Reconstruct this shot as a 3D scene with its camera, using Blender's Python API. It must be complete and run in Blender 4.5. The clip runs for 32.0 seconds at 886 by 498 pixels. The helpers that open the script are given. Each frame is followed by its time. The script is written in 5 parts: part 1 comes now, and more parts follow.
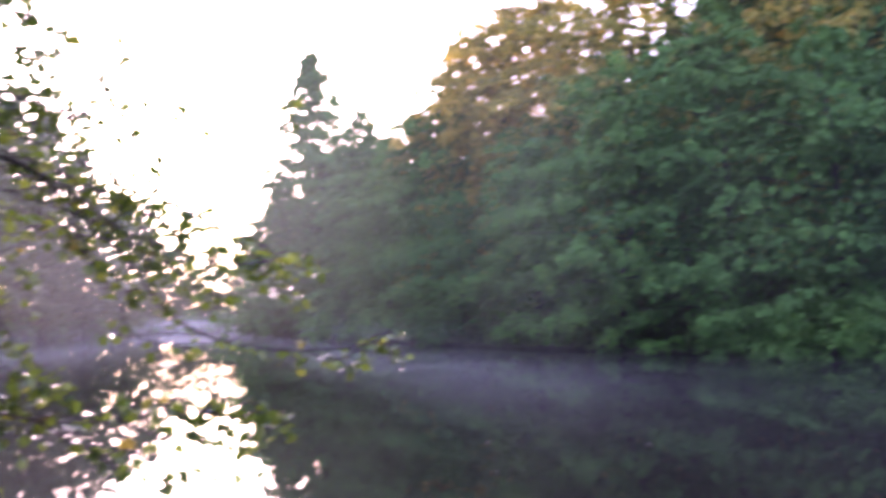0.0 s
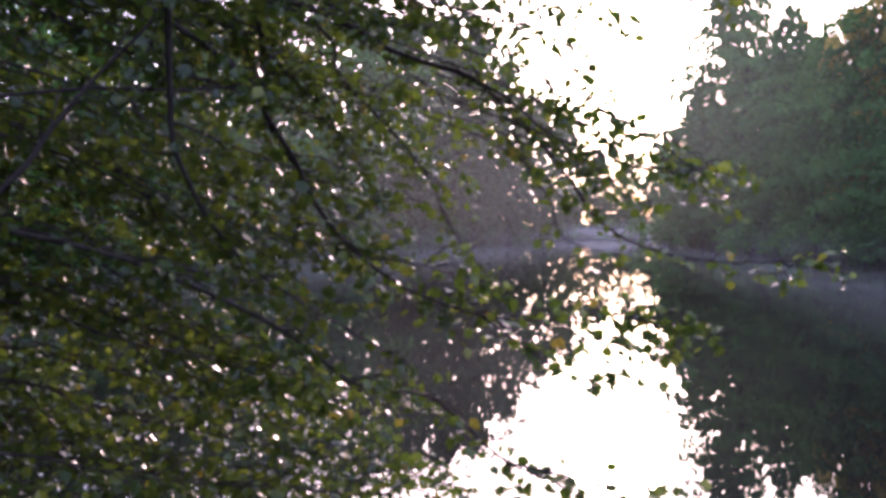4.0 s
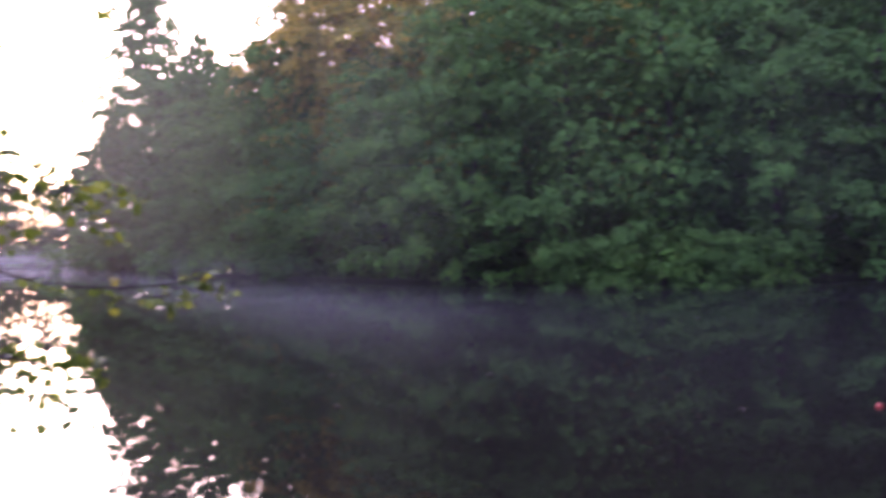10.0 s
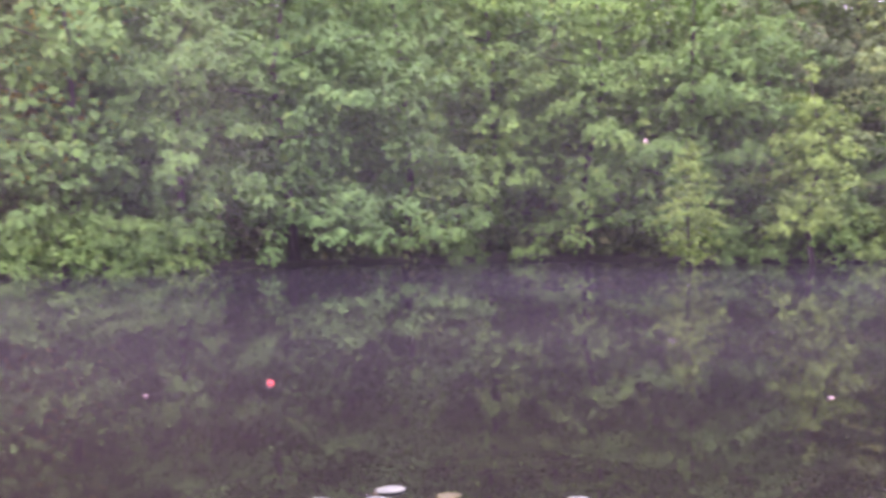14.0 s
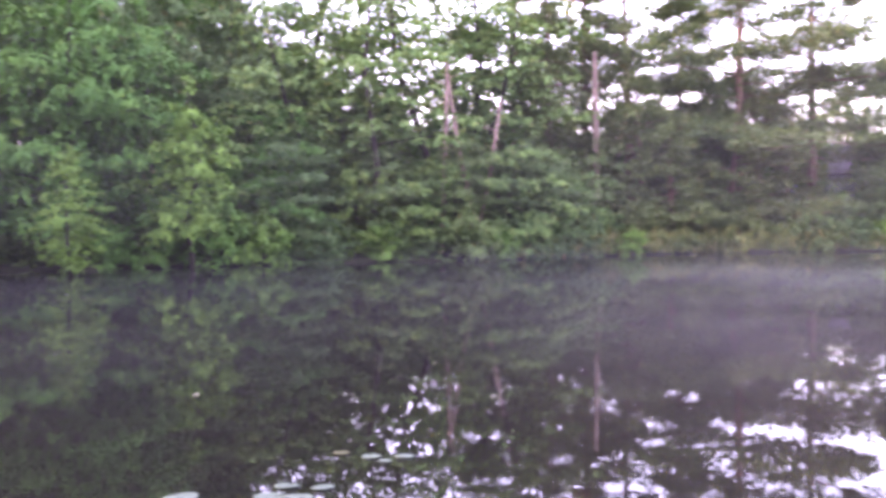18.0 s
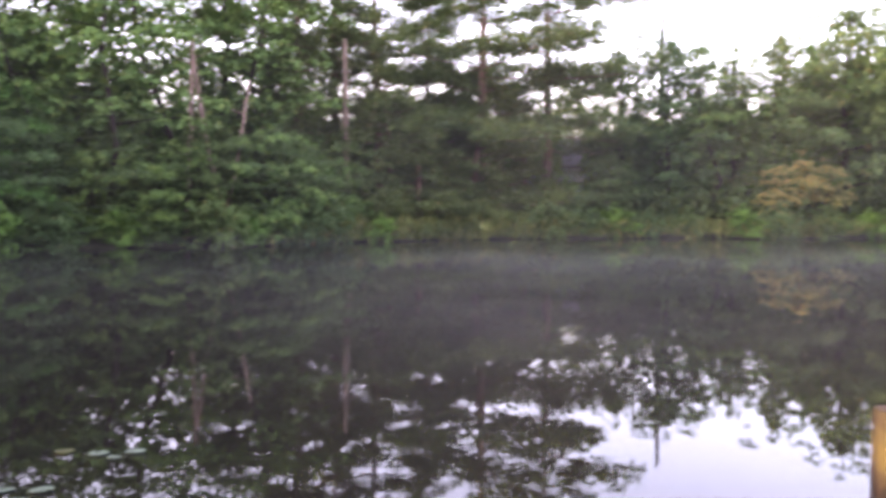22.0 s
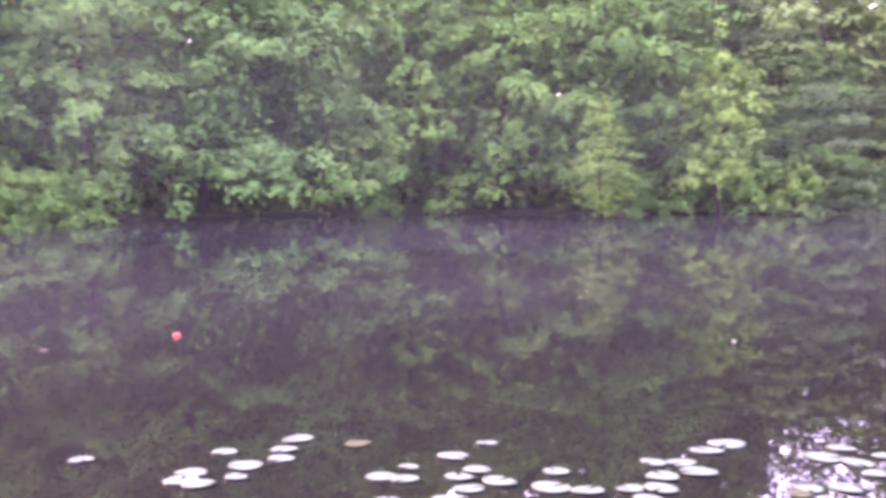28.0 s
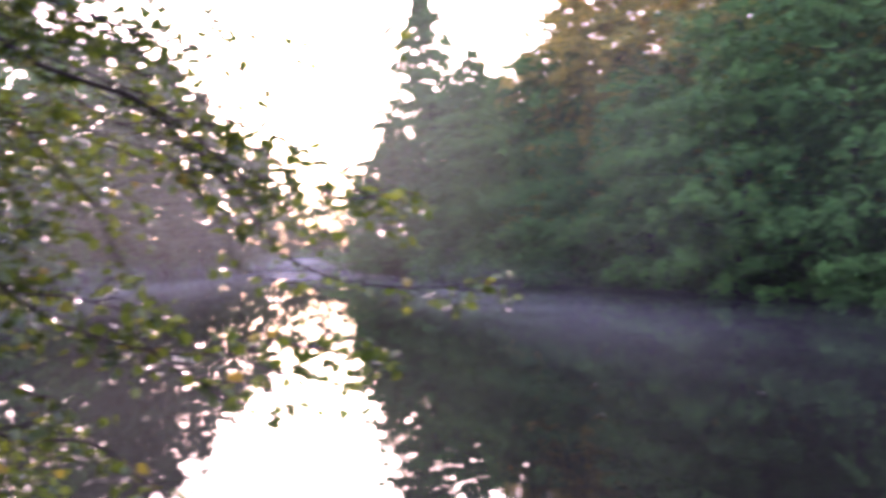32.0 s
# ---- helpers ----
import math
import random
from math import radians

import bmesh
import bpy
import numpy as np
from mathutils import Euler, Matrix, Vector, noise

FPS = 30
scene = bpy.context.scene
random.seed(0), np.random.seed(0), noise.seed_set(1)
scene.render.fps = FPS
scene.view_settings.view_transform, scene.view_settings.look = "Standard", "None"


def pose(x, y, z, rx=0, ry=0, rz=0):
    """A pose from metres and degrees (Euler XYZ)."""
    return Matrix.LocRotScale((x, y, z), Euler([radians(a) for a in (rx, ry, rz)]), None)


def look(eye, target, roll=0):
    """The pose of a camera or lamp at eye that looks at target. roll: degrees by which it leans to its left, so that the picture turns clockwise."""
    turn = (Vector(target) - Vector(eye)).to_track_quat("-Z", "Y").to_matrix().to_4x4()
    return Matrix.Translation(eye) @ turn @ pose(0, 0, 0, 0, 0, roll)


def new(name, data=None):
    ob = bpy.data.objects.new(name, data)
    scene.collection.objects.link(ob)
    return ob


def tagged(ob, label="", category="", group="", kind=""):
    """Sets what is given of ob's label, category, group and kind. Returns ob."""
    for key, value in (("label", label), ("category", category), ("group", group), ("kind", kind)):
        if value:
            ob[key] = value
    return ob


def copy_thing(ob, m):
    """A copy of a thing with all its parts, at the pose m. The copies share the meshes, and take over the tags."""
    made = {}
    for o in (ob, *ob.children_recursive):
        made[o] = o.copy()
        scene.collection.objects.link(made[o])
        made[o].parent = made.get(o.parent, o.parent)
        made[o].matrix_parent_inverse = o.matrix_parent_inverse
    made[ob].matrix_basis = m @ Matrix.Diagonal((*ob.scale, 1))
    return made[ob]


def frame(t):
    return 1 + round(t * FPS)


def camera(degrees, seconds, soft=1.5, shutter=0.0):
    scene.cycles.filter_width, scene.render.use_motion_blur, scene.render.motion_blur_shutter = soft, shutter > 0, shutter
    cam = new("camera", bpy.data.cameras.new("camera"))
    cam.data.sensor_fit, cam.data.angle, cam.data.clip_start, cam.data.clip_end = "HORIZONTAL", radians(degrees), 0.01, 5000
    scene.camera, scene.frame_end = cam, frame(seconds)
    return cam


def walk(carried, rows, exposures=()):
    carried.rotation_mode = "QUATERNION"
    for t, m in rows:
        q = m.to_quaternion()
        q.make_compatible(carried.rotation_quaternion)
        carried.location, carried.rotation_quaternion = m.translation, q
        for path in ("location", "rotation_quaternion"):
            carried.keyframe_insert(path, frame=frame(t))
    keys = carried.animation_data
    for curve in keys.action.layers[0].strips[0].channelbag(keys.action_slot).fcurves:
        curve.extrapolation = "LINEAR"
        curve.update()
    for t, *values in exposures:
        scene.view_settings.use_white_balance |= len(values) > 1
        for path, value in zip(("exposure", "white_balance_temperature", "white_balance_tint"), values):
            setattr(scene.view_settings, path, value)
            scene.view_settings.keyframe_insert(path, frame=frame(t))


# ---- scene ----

# ---------------------------------------------------------------- camera
EYE = 1.7
cam = camera(49.76, 32.0, soft=3.6, shutter=0.7)
# PATH BEGIN
PATH = [
    (0, pose(-0.003, -0.033, EYE+0.000, 93.83, 1.57, -0.00)),
    (0.5, pose(-0.015, -0.037, EYE-0.001, 92.74, 0.75, 7.33)),
    (1, pose(-0.031, -0.040, EYE-0.001, 92.61, 0.12, 12.83)),
    (1.5, pose(-0.042, -0.038, EYE-0.002, 91.98, -0.15, 16.80)),
    (2, pose(-0.047, -0.033, EYE-0.005, 92.21, 0.50, 18.38)),
    (2.5, pose(-0.049, -0.030, EYE-0.007, 90.73, 0.52, 20.62)),
    (4.5, pose(-0.049, -0.008, EYE+0.001, 88.42, -0.49, 24.67)),
    (5, pose(-0.035, -0.004, EYE+0.001, 88.93, 0.38, 19.16)),
    (5.5, pose(-0.019, 0.000, EYE+0.001, 88.49, 0.29, 14.24)),
    (6, pose(-0.004, 0.004, EYE+0.000, 87.84, 0.37, 11.28)),
    (6.5, pose(0.007, 0.009, EYE-0.001, 87.37, 0.24, 9.09)),
    (7, pose(0.016, 0.010, EYE-0.003, 87.16, 0.80, 7.34)),
    (7.5, pose(0.025, 0.009, EYE-0.004, 86.87, 0.70, 5.70)),
    (8, pose(0.031, 0.007, EYE-0.003, 87.06, 0.97, 3.78)),
    (8.5, pose(0.034, 0.005, EYE-0.001, 87.64, 0.51, 1.57)),
    (9, pose(0.037, 0.015, EYE-0.000, 88.71, 0.52, 0.25)),
    (9.5, pose(0.043, 0.054, EYE-0.001, 88.97, 0.74, -3.31)),
    (10, pose(0.049, 0.120, EYE-0.000, 89.53, 1.81, -9.19)),
    (10.5, pose(0.042, 0.180, EYE+0.006, 89.33, 0.92, -15.19)),
    (11, pose(0.022, 0.197, EYE+0.017, 90.76, 1.09, -19.25)),
    (11.5, pose(0.009, 0.179, EYE+0.025, 90.13, 0.39, -24.59)),
    (12, pose(0.006, 0.149, EYE+0.026, 89.52, 0.28, -28.40)),
    (12.5, pose(0.006, 0.120, EYE+0.026, 89.24, 0.44, -30.94)),
    (13, pose(0.008, 0.094, EYE+0.027, 88.96, 0.24, -34.60)),
    (13.5, pose(0.011, 0.068, EYE+0.028, 88.77, 0.86, -39.45)),
    (14, pose(0.013, 0.046, EYE+0.028, 88.01, 0.43, -43.80)),
    (14.5, pose(0.015, 0.030, EYE+0.027, 87.89, 0.12, -47.31)),
    (16.5, pose(0.056, -0.115, EYE+0.019, 87.67, 1.18, -65.03)),
    (17, pose(0.059, -0.127, EYE+0.017, 88.04, 1.30, -68.94)),
    (17.5, pose(0.063, -0.144, EYE+0.012, 88.28, 0.97, -74.60)),
    (18, pose(0.068, -0.166, EYE+0.007, 88.14, 0.55, -79.29)),
    (18.5, pose(0.074, -0.189, EYE+0.005, 88.16, 0.45, -83.52)),
    (19, pose(0.081, -0.211, EYE+0.005, 88.67, 0.56, -87.98)),
    (19.5, pose(0.088, -0.232, EYE+0.001, 88.43, 0.74, -91.61)),
    (20, pose(0.092, -0.248, EYE-0.008, 87.41, 0.73, -96.30)),
    (20.5, pose(0.096, -0.257, EYE-0.016, 88.04, 1.31, -100.88)),
    (21, pose(0.108, -0.260, EYE-0.014, 88.08, 0.54, -100.79)),
    (21.5, pose(0.120, -0.253, EYE-0.009, 87.71, -0.16, -98.87)),
    (22, pose(0.125, -0.237, EYE-0.007, 87.30, -0.20, -94.11)),
    (22.5, pose(0.132, -0.209, EYE-0.009, 86.66, -0.24, -89.64)),
    (23, pose(0.139, -0.174, EYE-0.015, 86.67, -0.27, -84.33)),
    (23.5, pose(0.147, -0.144, EYE-0.022, 86.15, -0.28, -80.65)),
    (24, pose(0.152, -0.123, EYE-0.028, 86.19, -0.03, -78.55)),
    (24.5, pose(0.154, -0.111, EYE-0.032, 86.12, 0.28, -76.46)),
    (26.5, pose(0.148, -0.002, EYE-0.033, 85.54, -0.17, -61.66)),
    (27, pose(0.144, 0.020, EYE-0.035, 85.46, -0.44, -57.68)),
    (27.5, pose(0.135, 0.049, EYE-0.038, 85.41, -0.06, -53.04)),
    (28, pose(0.121, 0.079, EYE-0.040, 85.26, 0.37, -48.82)),
    (28.5, pose(0.099, 0.106, EYE-0.041, 85.51, 1.30, -44.18)),
    (29, pose(0.070, 0.129, EYE-0.041, 85.72, 1.61, -39.41)),
    (29.5, pose(0.039, 0.140, EYE-0.038, 86.31, 2.04, -34.63)),
    (30, pose(0.034, 0.120, EYE-0.030, 86.66, 1.28, -28.65)),
    (30.5, pose(0.064, 0.073, EYE-0.022, 87.83, 1.12, -18.62)),
    (31, pose(0.083, 0.038, EYE-0.018, 89.26, 1.10, -9.60)),
    (31.5, pose(0.044, 0.038, EYE-0.012, 90.40, 1.15, -1.53)),
    (32, pose(-0.006, 0.053, EYE-0.007, 90.41, 0.60, 6.49)),
]
# PATH END
EXPOSURES = [(0, 2.5, 5550, 60), (1, 1.75, 5550, 52), (2, 1.6, 5500, 46), (6, 1.82, 5500, 49), (9, 1.85, 5550, 58), (10, 2.1, 5750, 64), (10.5, 2.7, 6150, 67), (11.5, 4.15, 6800, 86), (14.5, 4.38, 6900, 87), (17, 4.2, 6600, 76), (18, 3.87, 6430, 66), (19, 3.2, 6550, 54), (21, 3.03, 7050, 42), (23, 3.0, 6600, 54), (24, 3.45, 6550, 65), (27, 4.45, 6550, 87), (28, 4.65, 6650, 88), (29, 5.35, 6950, 88), (30, 5.2, 6950, 87), (30.5, 4.65, 6600, 77), (31.2, 3.65, 6150, 73), (32, 2.4, 5700, 59)]
walk(cam, PATH, EXPOSURES)

# ---------------------------------------------------------------- light
SUN_AZ, SUN_EL = 14.0, 13.0          # degrees to the left of +y, above the horizon


def way(az, el=0.0):
    a, e = radians(az), radians(el)
    return Vector((-math.sin(a) * math.cos(e), math.cos(a) * math.cos(e), math.sin(e)))


def spot(az, d, z=0.0):
    """A place d metres from the viewer's stand, az degrees to the left of +y."""
    p = way(az) * d
    return Vector((p.x, p.y, z))


world = bpy.data.worlds.new("morning_sky")
scene.world = world
world.use_nodes = True
wn = world.node_tree.nodes
sky = wn.new("ShaderNodeTexSky")
sky.sky_type = "NISHITA"
sky.sun_disc = False
sky.sun_elevation = radians(SUN_EL)
sky.sun_rotation = radians(-SUN_AZ)
sky.air_density, sky.dust_density, sky.ozone_density = 1.0, 2.5, 1.0
wn["Background"].inputs["Strength"].default_value = 0.13
world.node_tree.links.new(sky.outputs[0], wn["Background"].inputs["Color"])
# thin high morning haze, even all over the sky
haze = wn.new("ShaderNodeBackground")
haze.inputs["Color"].default_value, haze.inputs["Strength"].default_value = (0.93, 0.965, 1.0, 1.0), 0.2
both = wn.new("ShaderNodeAddShader")
world.node_tree.links.new(wn["Background"].outputs[0], both.inputs[0])
world.node_tree.links.new(haze.outputs[0], both.inputs[1])
world.node_tree.links.new(both.outputs[0], wn["World Output"].inputs["Surface"])

sun_data = bpy.data.lights.new("sun", "SUN")
sun_data.energy, sun_data.angle, sun_data.color = 1.4, radians(6.0), (1.0, 0.74, 0.46)
sun = new("sun", sun_data)
sun.matrix_world = look(way(SUN_AZ, SUN_EL) * 50, (0, 0, 0))

# ---------------------------------------------------------------- materials


def material(name):
    m = bpy.data.materials.new(name)
    m.use_nodes = True
    nt = m.node_tree
    for n in list(nt.nodes):
        nt.nodes.remove(n)
    out = nt.nodes.new("ShaderNodeOutputMaterial")
    return m, nt, out


def ramp(nt, fac, *stops):
    r = nt.nodes.new("ShaderNodeValToRGB")
    e = r.color_ramp.elements
    while len(e) < len(stops):
        e.new(0.5)
    for k, (p, c) in enumerate(stops):
        e[k].position, e[k].color = p, (*c, 1.0)
    nt.links.new(fac, r.inputs[0])
    return r.outputs[0]


def noise_node(nt, scale, detail=4.0, stretch=None, rough=0.6):
    tc = nt.nodes.new("ShaderNodeTexCoord")
    src = tc.outputs["Object"]
    if stretch:
        mp = nt.nodes.new("ShaderNodeMapping")
        mp.inputs["Scale"].default_value = stretch
        nt.links.new(src, mp.inputs[0])
        src = mp.outputs[0]
    n = nt.nodes.new("ShaderNodeTexNoise")
    n.inputs["Scale"].default_value, n.inputs["Detail"].default_value = scale, detail
    n.inputs["Roughness"].default_value = rough
    nt.links.new(src, n.inputs["Vector"])
    return n.outputs["Fac"]


def mix_rgb(nt, fac, a, b, mode="MIX"):
    m = nt.nodes.new("ShaderNodeMix")
    m.data_type, m.blend_type = "RGBA", mode
    for sock, v in ((m.inputs[0], fac), (m.inputs[6], a), (m.inputs[7], b)):
        if hasattr(v, "is_output"):
            nt.links.new(v, sock)
        elif isinstance(v, tuple):
            sock.default_value = (*v, 1.0)
        else:
            sock.default_value = v
    return m.outputs[2]


def bump(nt, height, strength, dist, node):
    b = nt.nodes.new("ShaderNodeBump")
    b.inputs["Strength"].default_value, b.inputs["Distance"].default_value = strength, dist
    nt.links.new(height, b.inputs["Height"])
    nt.links.new(b.outputs[0], node.inputs["Normal"])


def leaf_material(name, dark, mid, light, odd=None, gloss=0.55, through_light=0.22, shine=0.25):
    """Foliage: each leaf has its own tone, each tree its own cast; light passes through the blades."""
    m, nt, out = material(name)
    geo = nt.nodes.new("ShaderNodeNewGeometry")
    stops = [(0.0, dark), (0.5, mid), (0.92, light)]
    if odd:
        stops.append((0.985, odd))
    col = ramp(nt, geo.outputs["Random Per Island"], *stops)
    info = nt.nodes.new("ShaderNodeObjectInfo")
    cast = ramp(nt, info.outputs["Random"], (0.0, (0.82, 0.9, 0.94)), (0.5, (1.0, 1.0, 1.0)), (1.0, (1.1, 1.06, 0.92)))
    col = mix_rgb(nt, 1.0, col, cast, "MULTIPLY")
    patch = ramp(nt, noise_node(nt, 0.5, 3.0), (0.3, (0.7, 0.72, 0.74)), (0.7, (1.28, 1.25, 1.15)))
    col = mix_rgb(nt, 1.0, col, patch, "MULTIPLY")
    p = nt.nodes.new("ShaderNodeBsdfPrincipled")
    p.inputs["Roughness"].default_value = gloss
    p.inputs["Specular IOR Level"].default_value = shine
    nt.links.new(col, p.inputs["Base Color"])
    t = nt.nodes.new("ShaderNodeBsdfTranslucent")
    warm = mix_rgb(nt, 1.0, col, (1.35, 1.2, 0.65), "MULTIPLY")
    nt.links.new(warm, t.inputs["Color"])
    mx = nt.nodes.new("ShaderNodeMixShader")
    mx.inputs[0].default_value = through_light
    nt.links.new(p.outputs[0], mx.inputs[1])
    nt.links.new(t.outputs[0], mx.inputs[2])
    nt.links.new(mx.outputs[0], out.inputs[0])
    return m


def solid_material(name, stops, scale, rough=0.85, stretch=None, bump_amount=0.5, bump_dist=0.02, fine=6.0, metallic=0.0):
    m, nt, out = material(name)
    p = nt.nodes.new("ShaderNodeBsdfPrincipled")
    p.inputs["Roughness"].default_value, p.inputs["Metallic"].default_value = rough, metallic
    p.inputs["Specular IOR Level"].default_value = 0.5 if rough < 0.6 else 0.15
    n1 = noise_node(nt, scale, 5.0, stretch)
    n2 = noise_node(nt, scale * fine, 4.0, stretch)
    col = ramp(nt, n1, *stops)
    col = mix_rgb(nt, 1.0, col, ramp(nt, n2, (0.3, (0.7, 0.7, 0.7)), (0.7, (1.2, 1.2, 1.2))), "MULTIPLY")
    nt.links.new(col, p.inputs["Base Color"])
    bump(nt, n2, bump_amount, bump_dist, p)
    nt.links.new(p.outputs[0], out.inputs[0])
    return m


LEAF_BROAD = leaf_material("broad_leaves", (0.048, 0.129, 0.031), (0.0605, 0.152, 0.034), (0.075, 0.177, 0.038), (0.095, 0.179, 0.038), through_light=0.18, gloss=0.6, shine=0.05)
LEAF_BRIGHT = leaf_material("bright_leaves", (0.064, 0.142, 0.032), (0.082, 0.175, 0.037), (0.104, 0.21, 0.043), through_light=0.22, shine=0.06)
LEAF_LIGHT = leaf_material("light_leaves", (0.07, 0.138, 0.044), (0.1, 0.185, 0.054), (0.132, 0.225, 0.064), (0.165, 0.22, 0.064), through_light=0.3, shine=0.06)
LEAF_FAR = leaf_material("far_leaves", (0.042, 0.07, 0.03), (0.056, 0.09, 0.036), (0.072, 0.112, 0.042), (0.09, 0.11, 0.042), through_light=0.16, shine=0.05)
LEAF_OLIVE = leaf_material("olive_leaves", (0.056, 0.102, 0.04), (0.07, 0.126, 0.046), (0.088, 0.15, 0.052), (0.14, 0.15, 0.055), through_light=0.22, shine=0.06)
# low sun on the treetops, put into the leaf colour as gold
LEAF_SUNLIT = leaf_material("sunlit_leaves", (0.14, 0.17, 0.04), (0.29, 0.265, 0.052), (0.45, 0.36, 0.066), (0.47, 0.31, 0.06), through_light=0.5)
LEAF_YELLOW = leaf_material("yellow_leaves", (0.12, 0.145, 0.042), (0.19, 0.185, 0.052), (0.28, 0.225, 0.06), (0.33, 0.19, 0.05))
LEAF_NEAR = leaf_material("near_leaves", (0.036, 0.074, 0.018), (0.06, 0.108, 0.023), (0.09, 0.145, 0.03), (0.14, 0.135, 0.034), gloss=0.24, through_light=0.48, shine=0.75)
NEEDLE = leaf_material("pine_needles", (0.082, 0.13, 0.052), (0.108, 0.165, 0.06), (0.14, 0.2, 0.07), (0.17, 0.15, 0.065), gloss=0.5, through_light=0.35)
REED = leaf_material("bank_grass", (0.06, 0.10, 0.03), (0.11, 0.15, 0.04), (0.18, 0.19, 0.06), (0.24, 0.20, 0.09))
BARK = solid_material("dark_bark", ((0.3, (0.018, 0.0145, 0.0115)), (0.7, (0.055, 0.044, 0.036))), 3.0, 0.9, (1, 1, 0.25))
BARK_PALE = solid_material("pale_bark", ((0.3, (0.14, 0.10, 0.075)), (0.7, (0.30, 0.22, 0.165))), 2.0, 0.85, (1, 1, 0.4))
BARK_PINE = solid_material("pine_bark", ((0.3, (0.10, 0.06, 0.045)), (0.7, (0.26, 0.17, 0.12))), 2.5, 0.9, (1, 1, 0.3))
BARK_NEAR = solid_material("branch_bark", ((0.3, (0.025, 0.02, 0.017)), (0.7, (0.075, 0.062, 0.05))), 30.0, 0.85, None, 0.5, 0.002)
SOIL = solid_material("bank_soil", ((0.3, (0.009, 0.008, 0.006)), (0.5, (0.017, 0.018, 0.009)), (0.7, (0.03, 0.027, 0.016))), 0.35, 0.95, None, 0.8, 0.1)


def water_material():
    m, nt, out = material("pond_water")
    p = nt.nodes.new("ShaderNodeBsdfPrincipled")
    p.inputs["Roughness"].default_value = 0.006
    p.inputs["IOR"].default_value = 1.333
    col = ramp(nt, noise_node(nt, 0.08, 3.0), (0.3, (0.006, 0.006, 0.006)), (0.7, (0.011, 0.010, 0.009)))
    nt.links.new(col, p.inputs["Base Color"])
    small = noise_node(nt, 1.1, 3.0, (1.0, 1.0, 1.0))
    bump(nt, small, 0.055, 0.02, p)
    nt.links.new(p.outputs[0], out.inputs[0])
    return m


WATER = water_material()

# ---------------------------------------------------------------- mesh helpers
rng = np.random.default_rng(7)


def mesh_object(name, verts, faces, mat, parent=None, label="", smooth=False):
    me = bpy.data.meshes.new(name)
    me.from_pydata(verts.tolist() if hasattr(verts, "tolist") else verts, [], faces.tolist() if hasattr(faces, "tolist") else faces)
    me.materials.append(mat)
    if smooth:
        me.polygons.foreach_set("use_smooth", [True] * len(me.polygons))
    me.update()
    ob = new(name, me)
    ob.parent = parent
    if label:
        ob["label"] = label
    return ob


def thing(name, label, category, group="", kind=""):
    return tagged(new(name), label, category, group, kind)


def tube(points, radii, sides=7):
    """A tapered, bent round bar through the points."""
    pts = [Vector(p) for p in points]
    vs, fs = [], []
    for i, p in enumerate(pts):
        d = (pts[min(i + 1, len(pts) - 1)] - pts[max(i - 1, 0)]).normalized()
        u = d.orthogonal().normalized()
        ref = Vector((0.31, 0.95, 0.05))
        u = (ref - d * ref.dot(d)).normalized() if abs(ref.dot(d)) < 0.98 else u
        w = d.cross(u)
        for k in range(sides):
            a = 2 * math.pi * k / sides
            vs.append(tuple(p + (u * math.cos(a) + w * math.sin(a)) * radii[i]))
    for i in range(len(pts) - 1):
        for k in range(sides):
            a, b = i * sides + k, i * sides + (k + 1) % sides
            fs.append((a, b, b + sides, a + sides))
    fs.append(tuple(range(sides - 1, -1, -1)))
    fs.append(tuple(range((len(pts) - 1) * sides, len(pts) * sides)))
    return vs, fs


def join(pieces):
    vs, fs = [], []
    for v, f in pieces:
        o = len(vs)
        vs += v
        fs += [tuple(i + o for i in q) for q in f]
    return vs, fs


def leaf_quads(c, n, size, slim=0.55, droop=0.35, along=None):
    """Kite-shaped blades at the places c, facing n, with their tips hanging a little."""
    k = len(c)
    n = n / np.linalg.norm(n, axis=1, keepdims=True)
    r = rng.normal(size=(k, 3)) if along is None else along + rng.normal(0, 0.25, (k, 3))
    r[:, 2] -= droop
    t = r - (r * n).sum(1, keepdims=True) * n
    t /= np.linalg.norm(t, axis=1, keepdims=True)
    s = np.cross(n, t)
    ln = (size * rng.uniform(0.65, 1.3, k))[:, None]
    v = np.empty((k, 4, 3))
    v[:, 0] = c - t * ln * 0.5
    v[:, 1] = c + s * ln * slim * 0.5 + n * ln * 0.08
    v[:, 2] = c + t * ln * 0.5 - n * ln * 0.05
    v[:, 3] = c - s * ln * slim * 0.5 + n * ln * 0.08
    return v.reshape(-1, 3), np.arange(4 * k).reshape(-1, 4)


